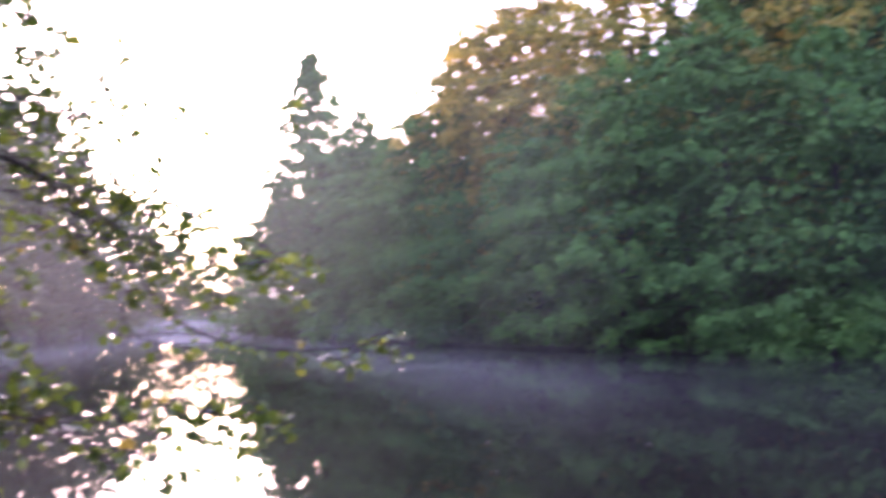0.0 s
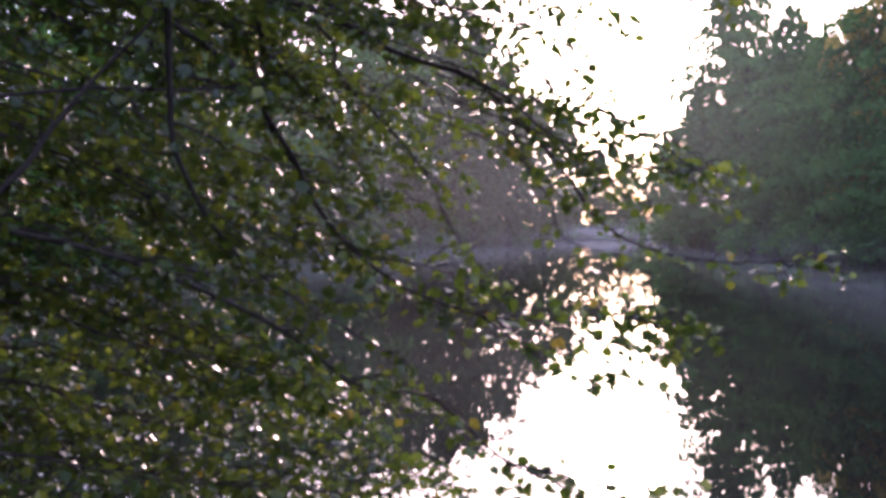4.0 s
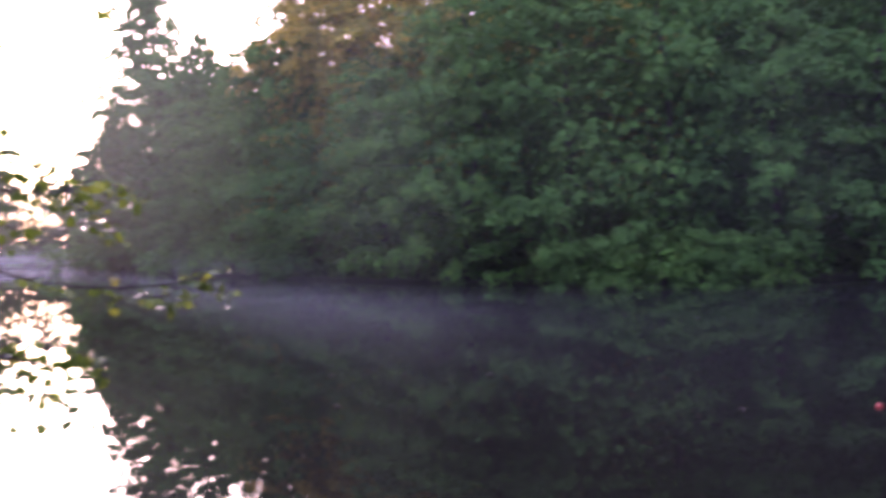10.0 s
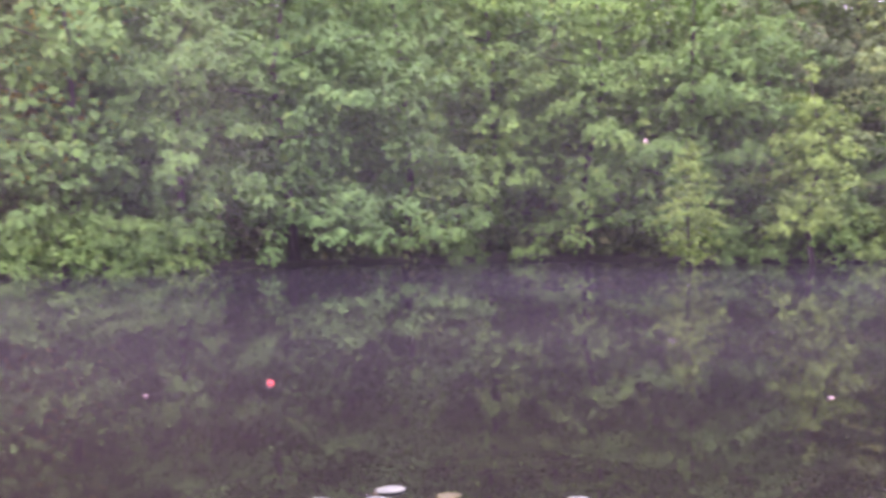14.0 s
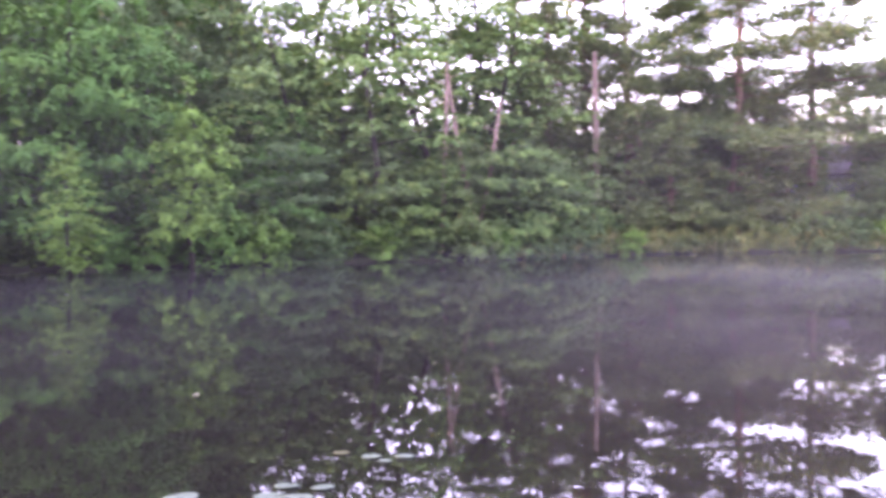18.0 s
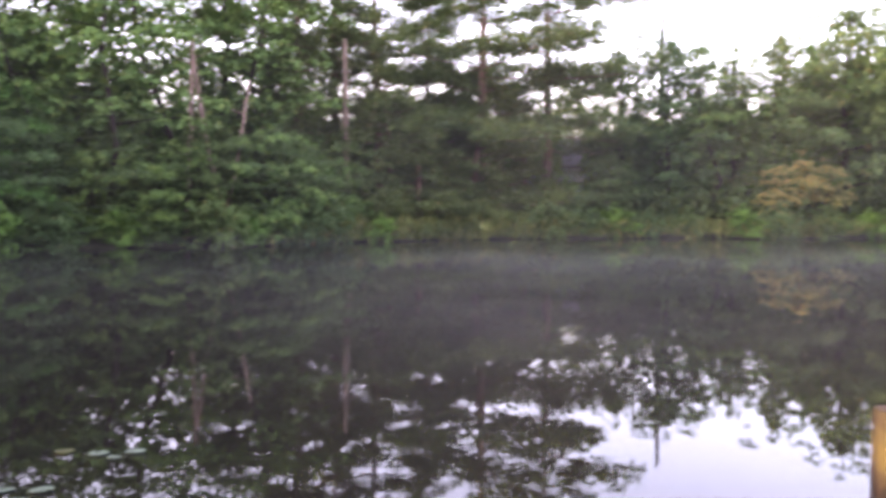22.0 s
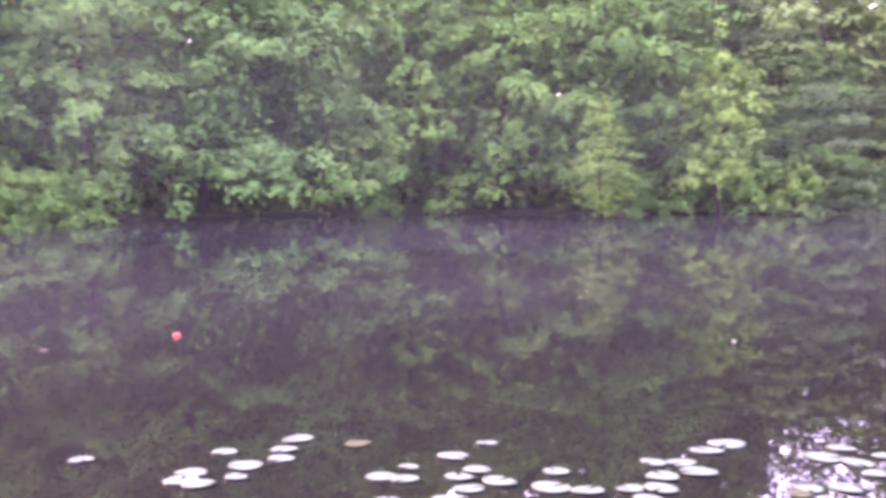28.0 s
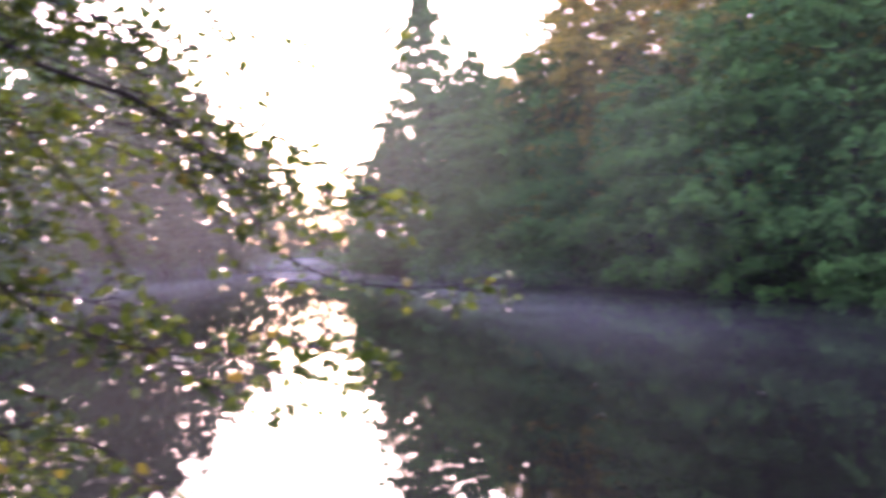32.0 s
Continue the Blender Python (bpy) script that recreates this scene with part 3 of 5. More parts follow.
PLAN = [
    # prototype, az, metres behind the shore, scale, squash
    (OAK_B, -1.0, 1.0, 0.7, 1.1), (OAK_A, -5.5, 1.2, 0.82, 1.1), (OAK_B, -10.5, 0.4, 1.0, 1.0), (OAK_A, -16.5, 1.0, 1.0, 1.0),
    (OAK_F, -22.5, 1.4, 1.05, 1.0), (OAK_A, -28.6, 0.8, 0.95, 1.0), (OAK_B, -35.0, 0.2, 1.05, 1.05), (OAK_F, -41.5, 0.8, 1.05, 1.0),
    (OAK_A, -46.5, 2.2, 1.05, 1.0), (OAK_B, -52.5, 0.8, 0.98, 1.0), (OAK_F, -58.5, 1.8, 1.0, 1.0),
    (SUNLIT, -1.8, 9, 1.15, 0.85), (SUNLIT, -4.6, 10, 1.2, 0.9), (OAK_C, -5.2, 5, 0.68, 0.9), (OAK_C, -9.8, 7, 0.98, 1.0), (SUNLIT, -7.0, 12, 1.2, 1.0), (SUNLIT, -11.5, 9, 1.18, 1.1), (OAK_C, -17, 9, 1.2, 1.1), (SUNLIT, -22.0, 9, 1.1, 1.0),
    (OAK_C, -27.0, 8, 1.22, 1.0), (OAK_C, -32.5, 8, 1.25, 1.0), (OAK_C, -38.5, 8, 1.25, 1.0), (OAK_C, -44.5, 8, 1.25, 1.0), (OAK_E, -50.5, 8, 1.2, 1.0), (OAK_E, -56.5, 8, 1.1, 1.0),
    (CONE, 7.6, 0, 1.5, 1.0), (CONE, 9.7, -24, 0.85, 1.1), (CONE, 4.6, 3, 1.0, 1.0), (OAK_C, -0.8, 7, 1.12, 0.9), (OAK_C, 1.2, 5, 1.05, 0.9), (OAK_C, 2.9, 6, 1.02, 0.9), (CONE, 8.9, -6, 0.8, 1.2), (OAK_B, 3.2, 1.0, 0.8, 1.0), (OAK_B, 6.5, 1.0, 0.75, 1.1), (OAK_A, 8.6, -8, 0.75, 1.2), (OAK_B, 9.3, -20, 0.6, 1.1),
    (FAR, 7.3, 16, 1.35, 0.8), (FAR, 5.4, 16, 1.2, 0.8), (FAR, 3.6, 16, 1.1, 0.8), (FAR, 11.6, 12, 1.1, 1.1), (FAR, 9.8, 14, 1.2, 1.1), (FAR, 13.5, 14, 1.05, 1.2), (FAR, 15.3, 10, 1.1, 1.1), (FAR, 17.0, 0, 1.5, 0.9), (FAR, 18.7, -20, 1.2, 1.0), (FAR, 20.6, -10, 1.4, 1.0), (FAR, 22.6, 0, 1.6, 1.0), (FAR, 24.4, 2, 1.6, 1.0),
    (FAR, 26.4, 2, 1.5, 1.0), (FAR, 28.7, 3, 1.4, 1.0), (OAK_C, 30.5, 3, 1.55, 0.9), (OAK_B, 33, 1, 0.7, 1.2), (OAK_C, 35, 4, 1.3, 0.9), (OAK_B, 37.5, 1, 0.55, 1.2), (OAK_C, 40.5, 5, 1.2, 0.9), (OAK_B, 43, 1, 0.5, 1.2), (OAK_C, 46, 5, 1.05, 0.9), (OAK_C, 52, 6, 0.8, 1.0),
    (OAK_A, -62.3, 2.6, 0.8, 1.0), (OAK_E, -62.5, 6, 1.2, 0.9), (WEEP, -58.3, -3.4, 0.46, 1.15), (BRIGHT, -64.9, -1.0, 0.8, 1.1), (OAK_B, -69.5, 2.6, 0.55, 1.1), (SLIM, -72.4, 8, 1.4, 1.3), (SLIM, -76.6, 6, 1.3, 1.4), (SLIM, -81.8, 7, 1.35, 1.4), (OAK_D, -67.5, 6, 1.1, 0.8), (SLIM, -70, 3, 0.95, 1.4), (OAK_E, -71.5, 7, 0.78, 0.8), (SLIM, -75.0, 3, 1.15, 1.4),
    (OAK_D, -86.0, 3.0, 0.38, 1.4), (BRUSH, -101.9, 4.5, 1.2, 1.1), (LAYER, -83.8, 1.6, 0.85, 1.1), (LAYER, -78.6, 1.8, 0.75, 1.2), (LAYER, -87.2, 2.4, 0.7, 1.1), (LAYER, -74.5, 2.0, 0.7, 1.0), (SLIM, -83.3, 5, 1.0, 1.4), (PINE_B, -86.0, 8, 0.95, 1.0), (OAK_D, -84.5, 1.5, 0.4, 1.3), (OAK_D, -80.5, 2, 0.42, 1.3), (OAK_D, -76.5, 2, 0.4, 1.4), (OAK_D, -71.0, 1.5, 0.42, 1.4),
    (SLIM, -73.5, 11, 1.35, 1.3), (SLIM, -79.7, 11, 1.35, 1.3), (SLIM, -86.3, 12, 1.3, 1.3), (PINE_B, -88.0, 10, 1.15, 1.0), (PINE_B, -83.5, 9, 1.1, 1.0),
    (PINE_B, -90.7, 7, 1.12, 1.0), (PINE_B, -93.2, 9, 0.95, 1.0), (PINE_A, -96.6, 4, 1.04, 1.12), (PINE_A, -100.6, 5, 1.0, 1.1),
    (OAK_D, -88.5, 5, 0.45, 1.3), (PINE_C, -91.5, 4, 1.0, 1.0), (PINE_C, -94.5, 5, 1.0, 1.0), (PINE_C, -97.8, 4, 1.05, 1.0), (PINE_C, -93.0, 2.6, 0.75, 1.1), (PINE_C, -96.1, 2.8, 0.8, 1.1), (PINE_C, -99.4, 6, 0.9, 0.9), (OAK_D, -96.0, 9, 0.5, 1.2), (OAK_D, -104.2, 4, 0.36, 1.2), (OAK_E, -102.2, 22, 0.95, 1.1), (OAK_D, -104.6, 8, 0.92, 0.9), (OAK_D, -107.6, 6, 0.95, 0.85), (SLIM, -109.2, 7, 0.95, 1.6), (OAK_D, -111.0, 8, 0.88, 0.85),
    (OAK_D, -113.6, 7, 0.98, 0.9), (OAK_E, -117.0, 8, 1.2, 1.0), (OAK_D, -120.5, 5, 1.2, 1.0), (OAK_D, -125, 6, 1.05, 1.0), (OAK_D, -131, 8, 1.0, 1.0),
    (BACK, -150, 16, 1.1, 1.0), (BACK, -162, 14, 1.1, 1.0), (BACK, -174, 12, 1.1, 1.0), (BACK, 170, 12, 1.1, 1.0), (BACK, 152, 11, 1.1, 1.0), (BACK, 132, 11, 1.1, 1.0), (BACK, 112, 12, 1.1, 1.0), (BACK, 92, 12, 1.1, 1.0), (BACK, 74, 11, 1.0, 1.0),
]
for k, (proto, az, back, sc, sq) in enumerate(PLAN):
    place(proto, az, shore(az) + back, sc, (k * 137.5) % 360, 0.2, sq)

# shrubs that hang over the water's edge
for k in range(54):
    az = 6 - k * 2.4 + rng.uniform(-0.7, 0.7)
    if -62 < az < 0 and k % 7:
        continue
    if -98.5 < az < -91:
        continue
    kind = SHRUB if az > -66 else SHRUB_L if k % 3 == 1 else BRUSH
    place(kind, az, shore(az) + rng.uniform(-0.2, 1.2), rng.uniform(0.5, 0.95), rng.uniform(0, 360), 0.0)
for k in range(24):
    az = 9 + k * 1.9 + rng.uniform(-0.4, 0.4)
    place(SHRUB, az, shore(az) + rng.uniform(0, 2.5), rng.uniform(1.0, 1.7), rng.uniform(0, 360), 0.0)
for az, d, sc in ((-113.6, 2.5, 0.7), (-114.8, 3.0, 1.0), (-116.0, 3.0, 0.85)):
    place(SHRUB_Y, az, shore(az) + d, sc, az * 40, 2.0 if az < -114 else 1.2)
for az, d, sc in ((-16.8, -2.0, 0.7), (-19.2, -1.8, 0.75), (-21.8, -1.2, 0.85), (-24.5, -0.6, 0.8), (-27.2, -0.4, 0.75)):
    place(SHRUB, az, shore(az) + d, sc, az * 40, -0.1)


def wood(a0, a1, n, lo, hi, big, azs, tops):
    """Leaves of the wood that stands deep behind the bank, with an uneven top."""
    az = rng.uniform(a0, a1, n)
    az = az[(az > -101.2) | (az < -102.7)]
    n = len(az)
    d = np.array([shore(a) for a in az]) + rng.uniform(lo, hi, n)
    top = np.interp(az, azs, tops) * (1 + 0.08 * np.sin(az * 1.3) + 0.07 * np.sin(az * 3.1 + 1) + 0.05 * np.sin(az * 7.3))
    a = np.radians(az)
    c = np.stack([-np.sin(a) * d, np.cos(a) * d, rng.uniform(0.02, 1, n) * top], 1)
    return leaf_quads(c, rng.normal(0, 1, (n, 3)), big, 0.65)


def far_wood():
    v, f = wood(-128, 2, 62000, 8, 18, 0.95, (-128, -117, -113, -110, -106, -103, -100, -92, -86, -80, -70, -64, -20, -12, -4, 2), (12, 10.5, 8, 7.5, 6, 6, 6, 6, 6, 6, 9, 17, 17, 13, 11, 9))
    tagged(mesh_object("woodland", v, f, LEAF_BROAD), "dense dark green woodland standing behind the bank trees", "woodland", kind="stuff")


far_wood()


def unseen_wood():
    """An unseen wood added on the near side, behind the dock, to shade the low sky."""
    v, f = wood(62, 218, 16000, 15, 27, 1.3, (62, 80, 200, 218), (10, 15, 15, 9))
    tagged(mesh_object("woodland", v, f, LEAF_FAR), "unseen woodland added behind the dock to block low sky light", "woodland", kind="stuff")


unseen_wood()


def thicket():
    """The dark undergrowth of the wood behind the bank, past counting."""
    az = rng.uniform(-132, 58, 22000)
    az = az[(az > -101.2) | (az < -102.7)]
    n = len(az)
    d = np.array([shore(a) for a in az]) + rng.uniform(9, 24, n)
    top = 3.6 + 1.2 * np.sin(az * 0.7) + 0.8 * np.sin(az * 1.9)
    z = rng.uniform(0, 1, n) ** 0.8 * top
    a = np.radians(az)
    c = np.stack([-np.sin(a) * d, np.cos(a) * d, z + 0.3], 1)
    v, f = leaf_quads(c, rng.normal(0, 1, (n, 3)) + np.array([0, 0, 0.6]), 0.75, 0.6)
    v2, f2 = wood(6, 48, 38000, 4, 30, 0.55, (6, 14, 20, 34, 48), (7.0, 7.0, 8.5, 8.5, 8.0))
    v, f = np.vstack([v, v2]), np.vstack([f, f2 + len(v)])
    v2, f2 = wood(-66, 5, 9000, 0.4, 5, 0.42, (-66, 5), (1.3, 1.3))
    v, f = np.vstack([v, v2]), np.vstack([f, f2 + len(v)])
    n = 16000
    az = rng.uniform(-134, 58, n)
    d = np.array([shore(a) for a in az]) + rng.uniform(2.5, 9, n)
    a = np.radians(az)
    c = np.stack([-np.sin(a) * d, np.cos(a) * d, rng.uniform(0.1, 2.4, n)], 1)
    v2, f2 = leaf_quads(c, rng.normal(0, 1, (n, 3)) * np.array([1, 1, 0.5]), 0.6, 0.65)
    v, f = np.vstack([v, v2]), np.vstack([f, f2 + len(v)])
    tagged(mesh_object("undergrowth", v, f, LEAF_FAR), "dark leafy undergrowth filling the wood behind the bank", "undergrowth", kind="stuff")


thicket()


def bank_grass():
    """Tufts of grass and weeds along the low bank under the pines."""
    n = 5200
    az = rng.uniform(-124, -84, n)
    d = np.array([shore(a) for a in az]) + rng.uniform(-0.2, 2.6, n)
    a = np.radians(az)
    c = np.stack([-np.sin(a) * d, np.cos(a) * d, rng.uniform(0.05, 0.9, n)], 1)
    v, f = leaf_quads(c, rng.normal(0, 1, (n, 3)) * np.array([1, 1, 0.35]), 0.5, 0.16, 2.0)
    # a fuller stretch of tall grass below the pines
    m = 4200
    az = rng.normal(-95, 2.6, m)
    d = np.array([shore(a) for a in az]) + rng.uniform(-0.1, 2.2, m)
    a = np.radians(az)
    top = 0.7 + 0.5 * np.sin(az * 2.3) ** 2
    c = np.stack([-np.sin(a) * d, np.cos(a) * d, rng.uniform(0.05, 1, m) * top], 1)
    v2, f2 = leaf_quads(c, rng.normal(0, 1, (m, 3)) * np.array([1, 1, 0.3]), 0.6, 0.14, 2.0)
    v, f = np.vstack([v, v2]), np.vstack([f, f2 + len(v)])
    tagged(mesh_object("bank_grass", v, f, REED), "tufts of yellow-green grass on the low bank", "grass", kind="stuff")


bank_grass()


def dead_tree(label, az, d, height, radius, twigs, bark, lean=(0.0, 0.0)):
    root = thing("dead_tree", label, "tree", "bare trunks")
    p = spot(az, d, 0.2)
    root.location = p
    v, f = tube([(0, 0, -0.3), (lean[0], lean[1], height * 0.5), (lean[0] * 1.6, lean[1] * 1.6, height)], [radius * 1.2, radius, radius * 0.55], 8)
    mesh_object("trunk", v, f, bark, root, smooth=True)
    for k in range(twigs):
        z = height * rng.uniform(0.55, 0.97)
        a = rng.uniform(0, 6.28)
        ln = rng.uniform(0.3, 1.0)
        foot = Vector((lean[0] * 1.3, lean[1] * 1.3, z))
        v, f = tube([foot, foot + Vector((math.cos(a) * ln * 0.5, math.sin(a) * ln * 0.5, 0.12)), foot + Vector((math.cos(a) * ln, math.sin(a) * ln, 0.35))], [0.035, 0.02, 0.006], 5)
        mesh_object("twig", v, f, bark, root)
    return root


dead_tree("broken pale pink snag standing among pines", -88.75, 46, 9.3, 0.16, 4, BARK_PALE, (0.05, 0.1))
dead_tree("thin bare dead trunk above the shrubs", -107.1, 58, 13.6, 0.17, 6, BARK)
dead_tree("thin bare dead trunk above the shrubs", -105.7, 59, 12.2, 0.1, 6, BARK)
dead_tree("thin bare dead trunk above the shrubs", -104.6, 59, 11.0, 0.05, 5, BARK_PINE)
dead_tree("pale bare leaning trunk at the bank", -82.0, 40.0, 7.6, 0.1, 3, BARK_PALE, (-0.3, 0.9))
dead_tree("pale bare trunk at the bank", -79.4, 40.0, 8.0, 0.1, 3, BARK_PALE, (0.1, -0.2))
dead_tree("pale bare trunk at the bank", -81.2, 40.0, 6.5, 0.08, 3, BARK_PALE, (0.2, -0.8))

# ---------------------------------------------------------------- the overhanging tree close by
near_tree = thing("overhanging_tree", "small-leaved tree with thin dark branches over the water", "tree")


def lobed_leaves(c, n, t, size):
    """Small three-lobed leaves, folded a little along the midrib."""
    outline = [(0, -0.5, 0), (0.22, -0.34, 0.05), (0.46, -0.12, 0.07), (0.28, 0.02, 0.03), (0.36, 0.26, 0.06), (0.14, 0.24, 0.03), (0, 0.52, -0.05),
               (-0.14, 0.24, 0.03), (-0.36, 0.26, 0.06), (-0.28, 0.02, 0.03), (-0.46, -0.12, 0.07), (-0.22, -0.34, 0.05), (0, 0, 0)]
    o = np.array(outline)
    n = n / np.linalg.norm(n, axis=1, keepdims=True)
    t = t - (t * n).sum(1, keepdims=True) * n
    t /= np.linalg.norm(t, axis=1, keepdims=True)
    s_ = np.cross(t, n)
    v = c[:, None] + size[:, None, None] * (s_[:, None] * o[None, :, :1] + t[:, None] * o[None, :, 1:2] + n[:, None] * o[None, :, 2:])
    k = np.arange(12)
    tri = np.stack([k, (k + 1) % 12, np.full(12, 12)], 1)
    f = (np.arange(len(c))[:, None, None] * 13 + tri[None]).reshape(-1, 3)
    return v.reshape(-1, 3), f


def aloft(az, el, d):
    return way(az, el) * d + Vector((0, 0, EYE))


# trunk beside the dock, out to the side
tk = aloft(66, -20, 3.0)
v, f = tube([(tk.x, tk.y, -0.3), (tk.x, tk.y, 1.2), (tk.x + 0.1, tk.y - 0.1, 2.6), (tk.x + 0.05, tk.y, 4.2)], [0.14, 0.11, 0.08, 0.05], 10)
mesh_object("trunk", v, f, BARK_NEAR, near_tree, smooth=True)


def branch(points, r0, r1, twig_gap=0.10, twig_len=0.22, leaf=0.043, bare=0.1, tip_leaves=4):
    """One bough: a bent tapering stem through az, el, distance; side twigs; leaves along the twigs."""
    pts = [aloft(*p) for p in points]
    fine = []
    for i in range(len(pts) - 1):
        for q in np.linspace(0, 1, 5)[:-1]:
            p0, p1, p2, p3 = pts[max(i - 1, 0)], pts[i], pts[i + 1], pts[min(i + 2, len(pts) - 1)]
            fine.append(0.5 * ((2 * p1) + (p2 - p0) * q + (2 * p0 - 5 * p1 + 4 * p2 - p3) * q * q + (3 * p1 - p0 - 3 * p2 + p3) * q ** 3))
    fine.append(pts[-1])
    rad = np.linspace(r0, r1, len(fine))
    v, f = tube(fine, rad, 7)
    if points[0][0] > 41:
        # the bough runs on behind to its trunk
        root_z = min(max(fine[0].z - 0.35, 1.0), 4.0)
        fork = Vector((tk.x, tk.y, root_z))
        v, f = join([(v, f), tube([fork, fork.lerp(fine[0], 0.5) + Vector((0, 0, 0.12)), fine[0]], [r0 * 2.2, r0 * 1.5, r0], 7)])
    stem = mesh_object("branch", v, f, BARK_NEAR, near_tree, smooth=True)
    run = np.cumsum([0] + [(fine[i + 1] - fine[i]).length for i in range(len(fine) - 1)])
    total = run[-1]
    cs, ns, ts, sz, twigs = [], [], [], [], []

    def dress(p, d, ln, gap):
        steps = max(1, int(ln / gap))
        for k in range(steps + 1):
            q = p + d * (ln * (k + 0.5) / (steps + 1))
            side = d.cross(Vector((0, 0, 1))).normalized() * (1 if k % 2 else -1)
            out = (side * 0.8 + d * 0.7 + Vector(rng.normal(0, 0.35, 3)) + Vector((0, 0, -0.35))).normalized()
            cs.append(q + out * 0.035)
            ts.append(out)
            ns.append(Vector((0, 0, 0.55)) + Vector(rng.normal(0, 0.6, 3)))
            sz.append(leaf * rng.uniform(0.55, 1.12))

    at = total * bare
    while at < total:
        j = int(np.searchsorted(run, at)) - 1
        j = min(max(j, 0), len(fine) - 2)
        p = fine[j].lerp(fine[j + 1], (at - run[j]) / max(1e-6, run[j + 1] - run[j]))
        d = (fine[j + 1] - fine[j]).normalized()
        side = d.cross(Vector((0, 0, 1))).normalized() * rng.choice([-1, 1])
        go = (d * rng.uniform(0.3, 0.9) + side * rng.uniform(0.2, 0.8) + Vector((0, 0, rng.uniform(-0.7, 0.45)))).normalized()
        ln = twig_len * rng.uniform(0.4, 1.3) * (1 - 0.12 * at / total)
        end = p + go * ln
        mid = p + go * ln * 0.5 + Vector((0, 0, 0.02))
        twigs.append(tube([p, mid, end], [0.0028, 0.002, 0.001], 4))
        dress(p, go, ln, 0.027)
        at += twig_gap * rng.uniform(0.6, 1.5)
    d = (fine[-1] - fine[-2]).normalized()
    dress(fine[-1] - d * 0.08, d, 0.1, 0.1 / max(1, tip_leaves))
    if twigs:
        v, f = join(twigs)
        tagged(mesh_object("twig", v, f, BARK_NEAR, stem), kind="stuff")
    v, f = lobed_leaves(np.array(cs), np.array(ns), np.array(ts), np.array(sz))
    tagged(mesh_object("foliage", v, f, LEAF_NEAR, stem), kind="stuff")
    return stem


# the boughs that stand out one by one
branch([(52, 17, 3.0), (40, 14.5, 2.9), (31.6, 11.8, 2.9), (29.2, 10.5, 2.9), (26.2, 9.5, 2.95), (23.9, 8.8, 3.0), (21.4, 6.6, 3.0), (18.5, 3.6, 3.05), (16.1, 0.3, 3.1), (12.8, -1.4, 3.15), (8.4, -2.0, 3.2), (4.0, -1.7, 3.2)], 0.011, 0.002, 0.055, 0.15, bare=0.2)
branch([(46, 18, 3.2), (33.1, 11.7, 3.2), (31.7, 8.8, 3.2), (29.0, 6.1, 3.2), (26.3, 2.9, 3.25), (25.0, 0.0, 3.3), (22.5, -3.2, 3.3)], 0.007, 0.002, 0.06, 0.17)
branch([(46, 14, 2.6), (37.6, 8.8, 2.6), (36.0, 6.2, 2.6), (34.4, 3.8, 2.65), (33.0, 1.0, 2.7), (30.4, -1.9, 2.75), (27.3, -3.9, 2.8), (23.2, -5.3, 2.85), (18.9, -5.6, 2.9), (15.9, -5.1, 2.95), (11.8, -6.0, 3.0)], 0.009, 0.002, 0.03, 0.17, leaf=0.048)
branch([(23.2, -5.3, 2.85), (20.9, -7.0, 2.85), (18.6, -8.3, 2.9), (15.2, -8.6, 2.9)], 0.004, 0.0015, 0.028, 0.14, leaf=0.048, bare=0.3, tip_leaves=12)
branch([(52, 0, 2.5), (44, -2, 2.5), (36.3, -5.5, 2.5), (33.4, -7.5, 2.5), (30.5, -9.5, 2.55), (26.5, -10.1, 2.6), (24.2, -11.8, 2.6), (21.7, -13.9, 2.65), (19.0, -14.9, 2.65), (16.3, -16.3, 2.7)], 0.007, 0.002, 0.032, 0.16)
branch([(21.7, -13.9, 2.65), (17.6, -14.7, 2.7), (14.9, -15.2, 2.7), (12.0, -15.7, 2.7)], 0.004, 0.0015, 0.035, 0.14, bare=0.25)
branch([(24.9, 9.1, 3.0), (21.7, 7.6, 2.95), (19.4, 5.6, 2.9), (16.5, 4.4, 2.9), (13.0, 3.2, 2.9), (9.5, 3.6, 2.95)], 0.005, 0.0015, 0.11, 0.13, bare=0.2)
branch([(34, 15.5, 2.9), (26.1, 13.1, 2.9), (22.3, 12.0, 2.9), (18.7, 11.3, 2.95), (17.1, 8.3, 3.0)], 0.006, 0.0015, 0.14, 0.12, bare=0.3)
branch([(26, 17.5, 3.0), (20, 15.5, 3.0), (14, 14.0, 3.0), (9, 13.0, 3.0)], 0.004, 0.0012, 0.2, 0.12, bare=0.2)
branch([(21.4, 6.6, 3.0), (20.8, 4.0, 3.0), (19.1, 1.6, 3.05), (18.2, -0.7, 3.1), (15.0, -1.7, 3.1)], 0.004, 0.0015, 0.11, 0.12)
branch([(42, 17, 2.4), (41.7, 12.3, 2.4), (41.6, 8.6, 2.4), (41.4, 4.8, 2.4), (40.6, 2.6, 2.4), (39.2, 0.0, 2.45), (36.8, -2.6, 2.5), (33.5, -4.9, 2.5), (28, -8, 2.55)], 0.010, 0.002, 0.055, 0.18)
branch([(54, -2, 2.3), (49.5, 2.7, 2.3), (47.8, 5.2, 2.35), (45.5, 8.1, 2.4), (44.0, 9.7, 2.4), (41, 13, 2.4)], 0.008, 0.003, 0.09, 0.16)
branch([(45.5, 7.5, 2.4), (41.3, 7.6, 2.45), (38.1, 7.9, 2.5), (36.5, 8.6, 2.5)], 0.004, 0.002, 0.09, 0.14)
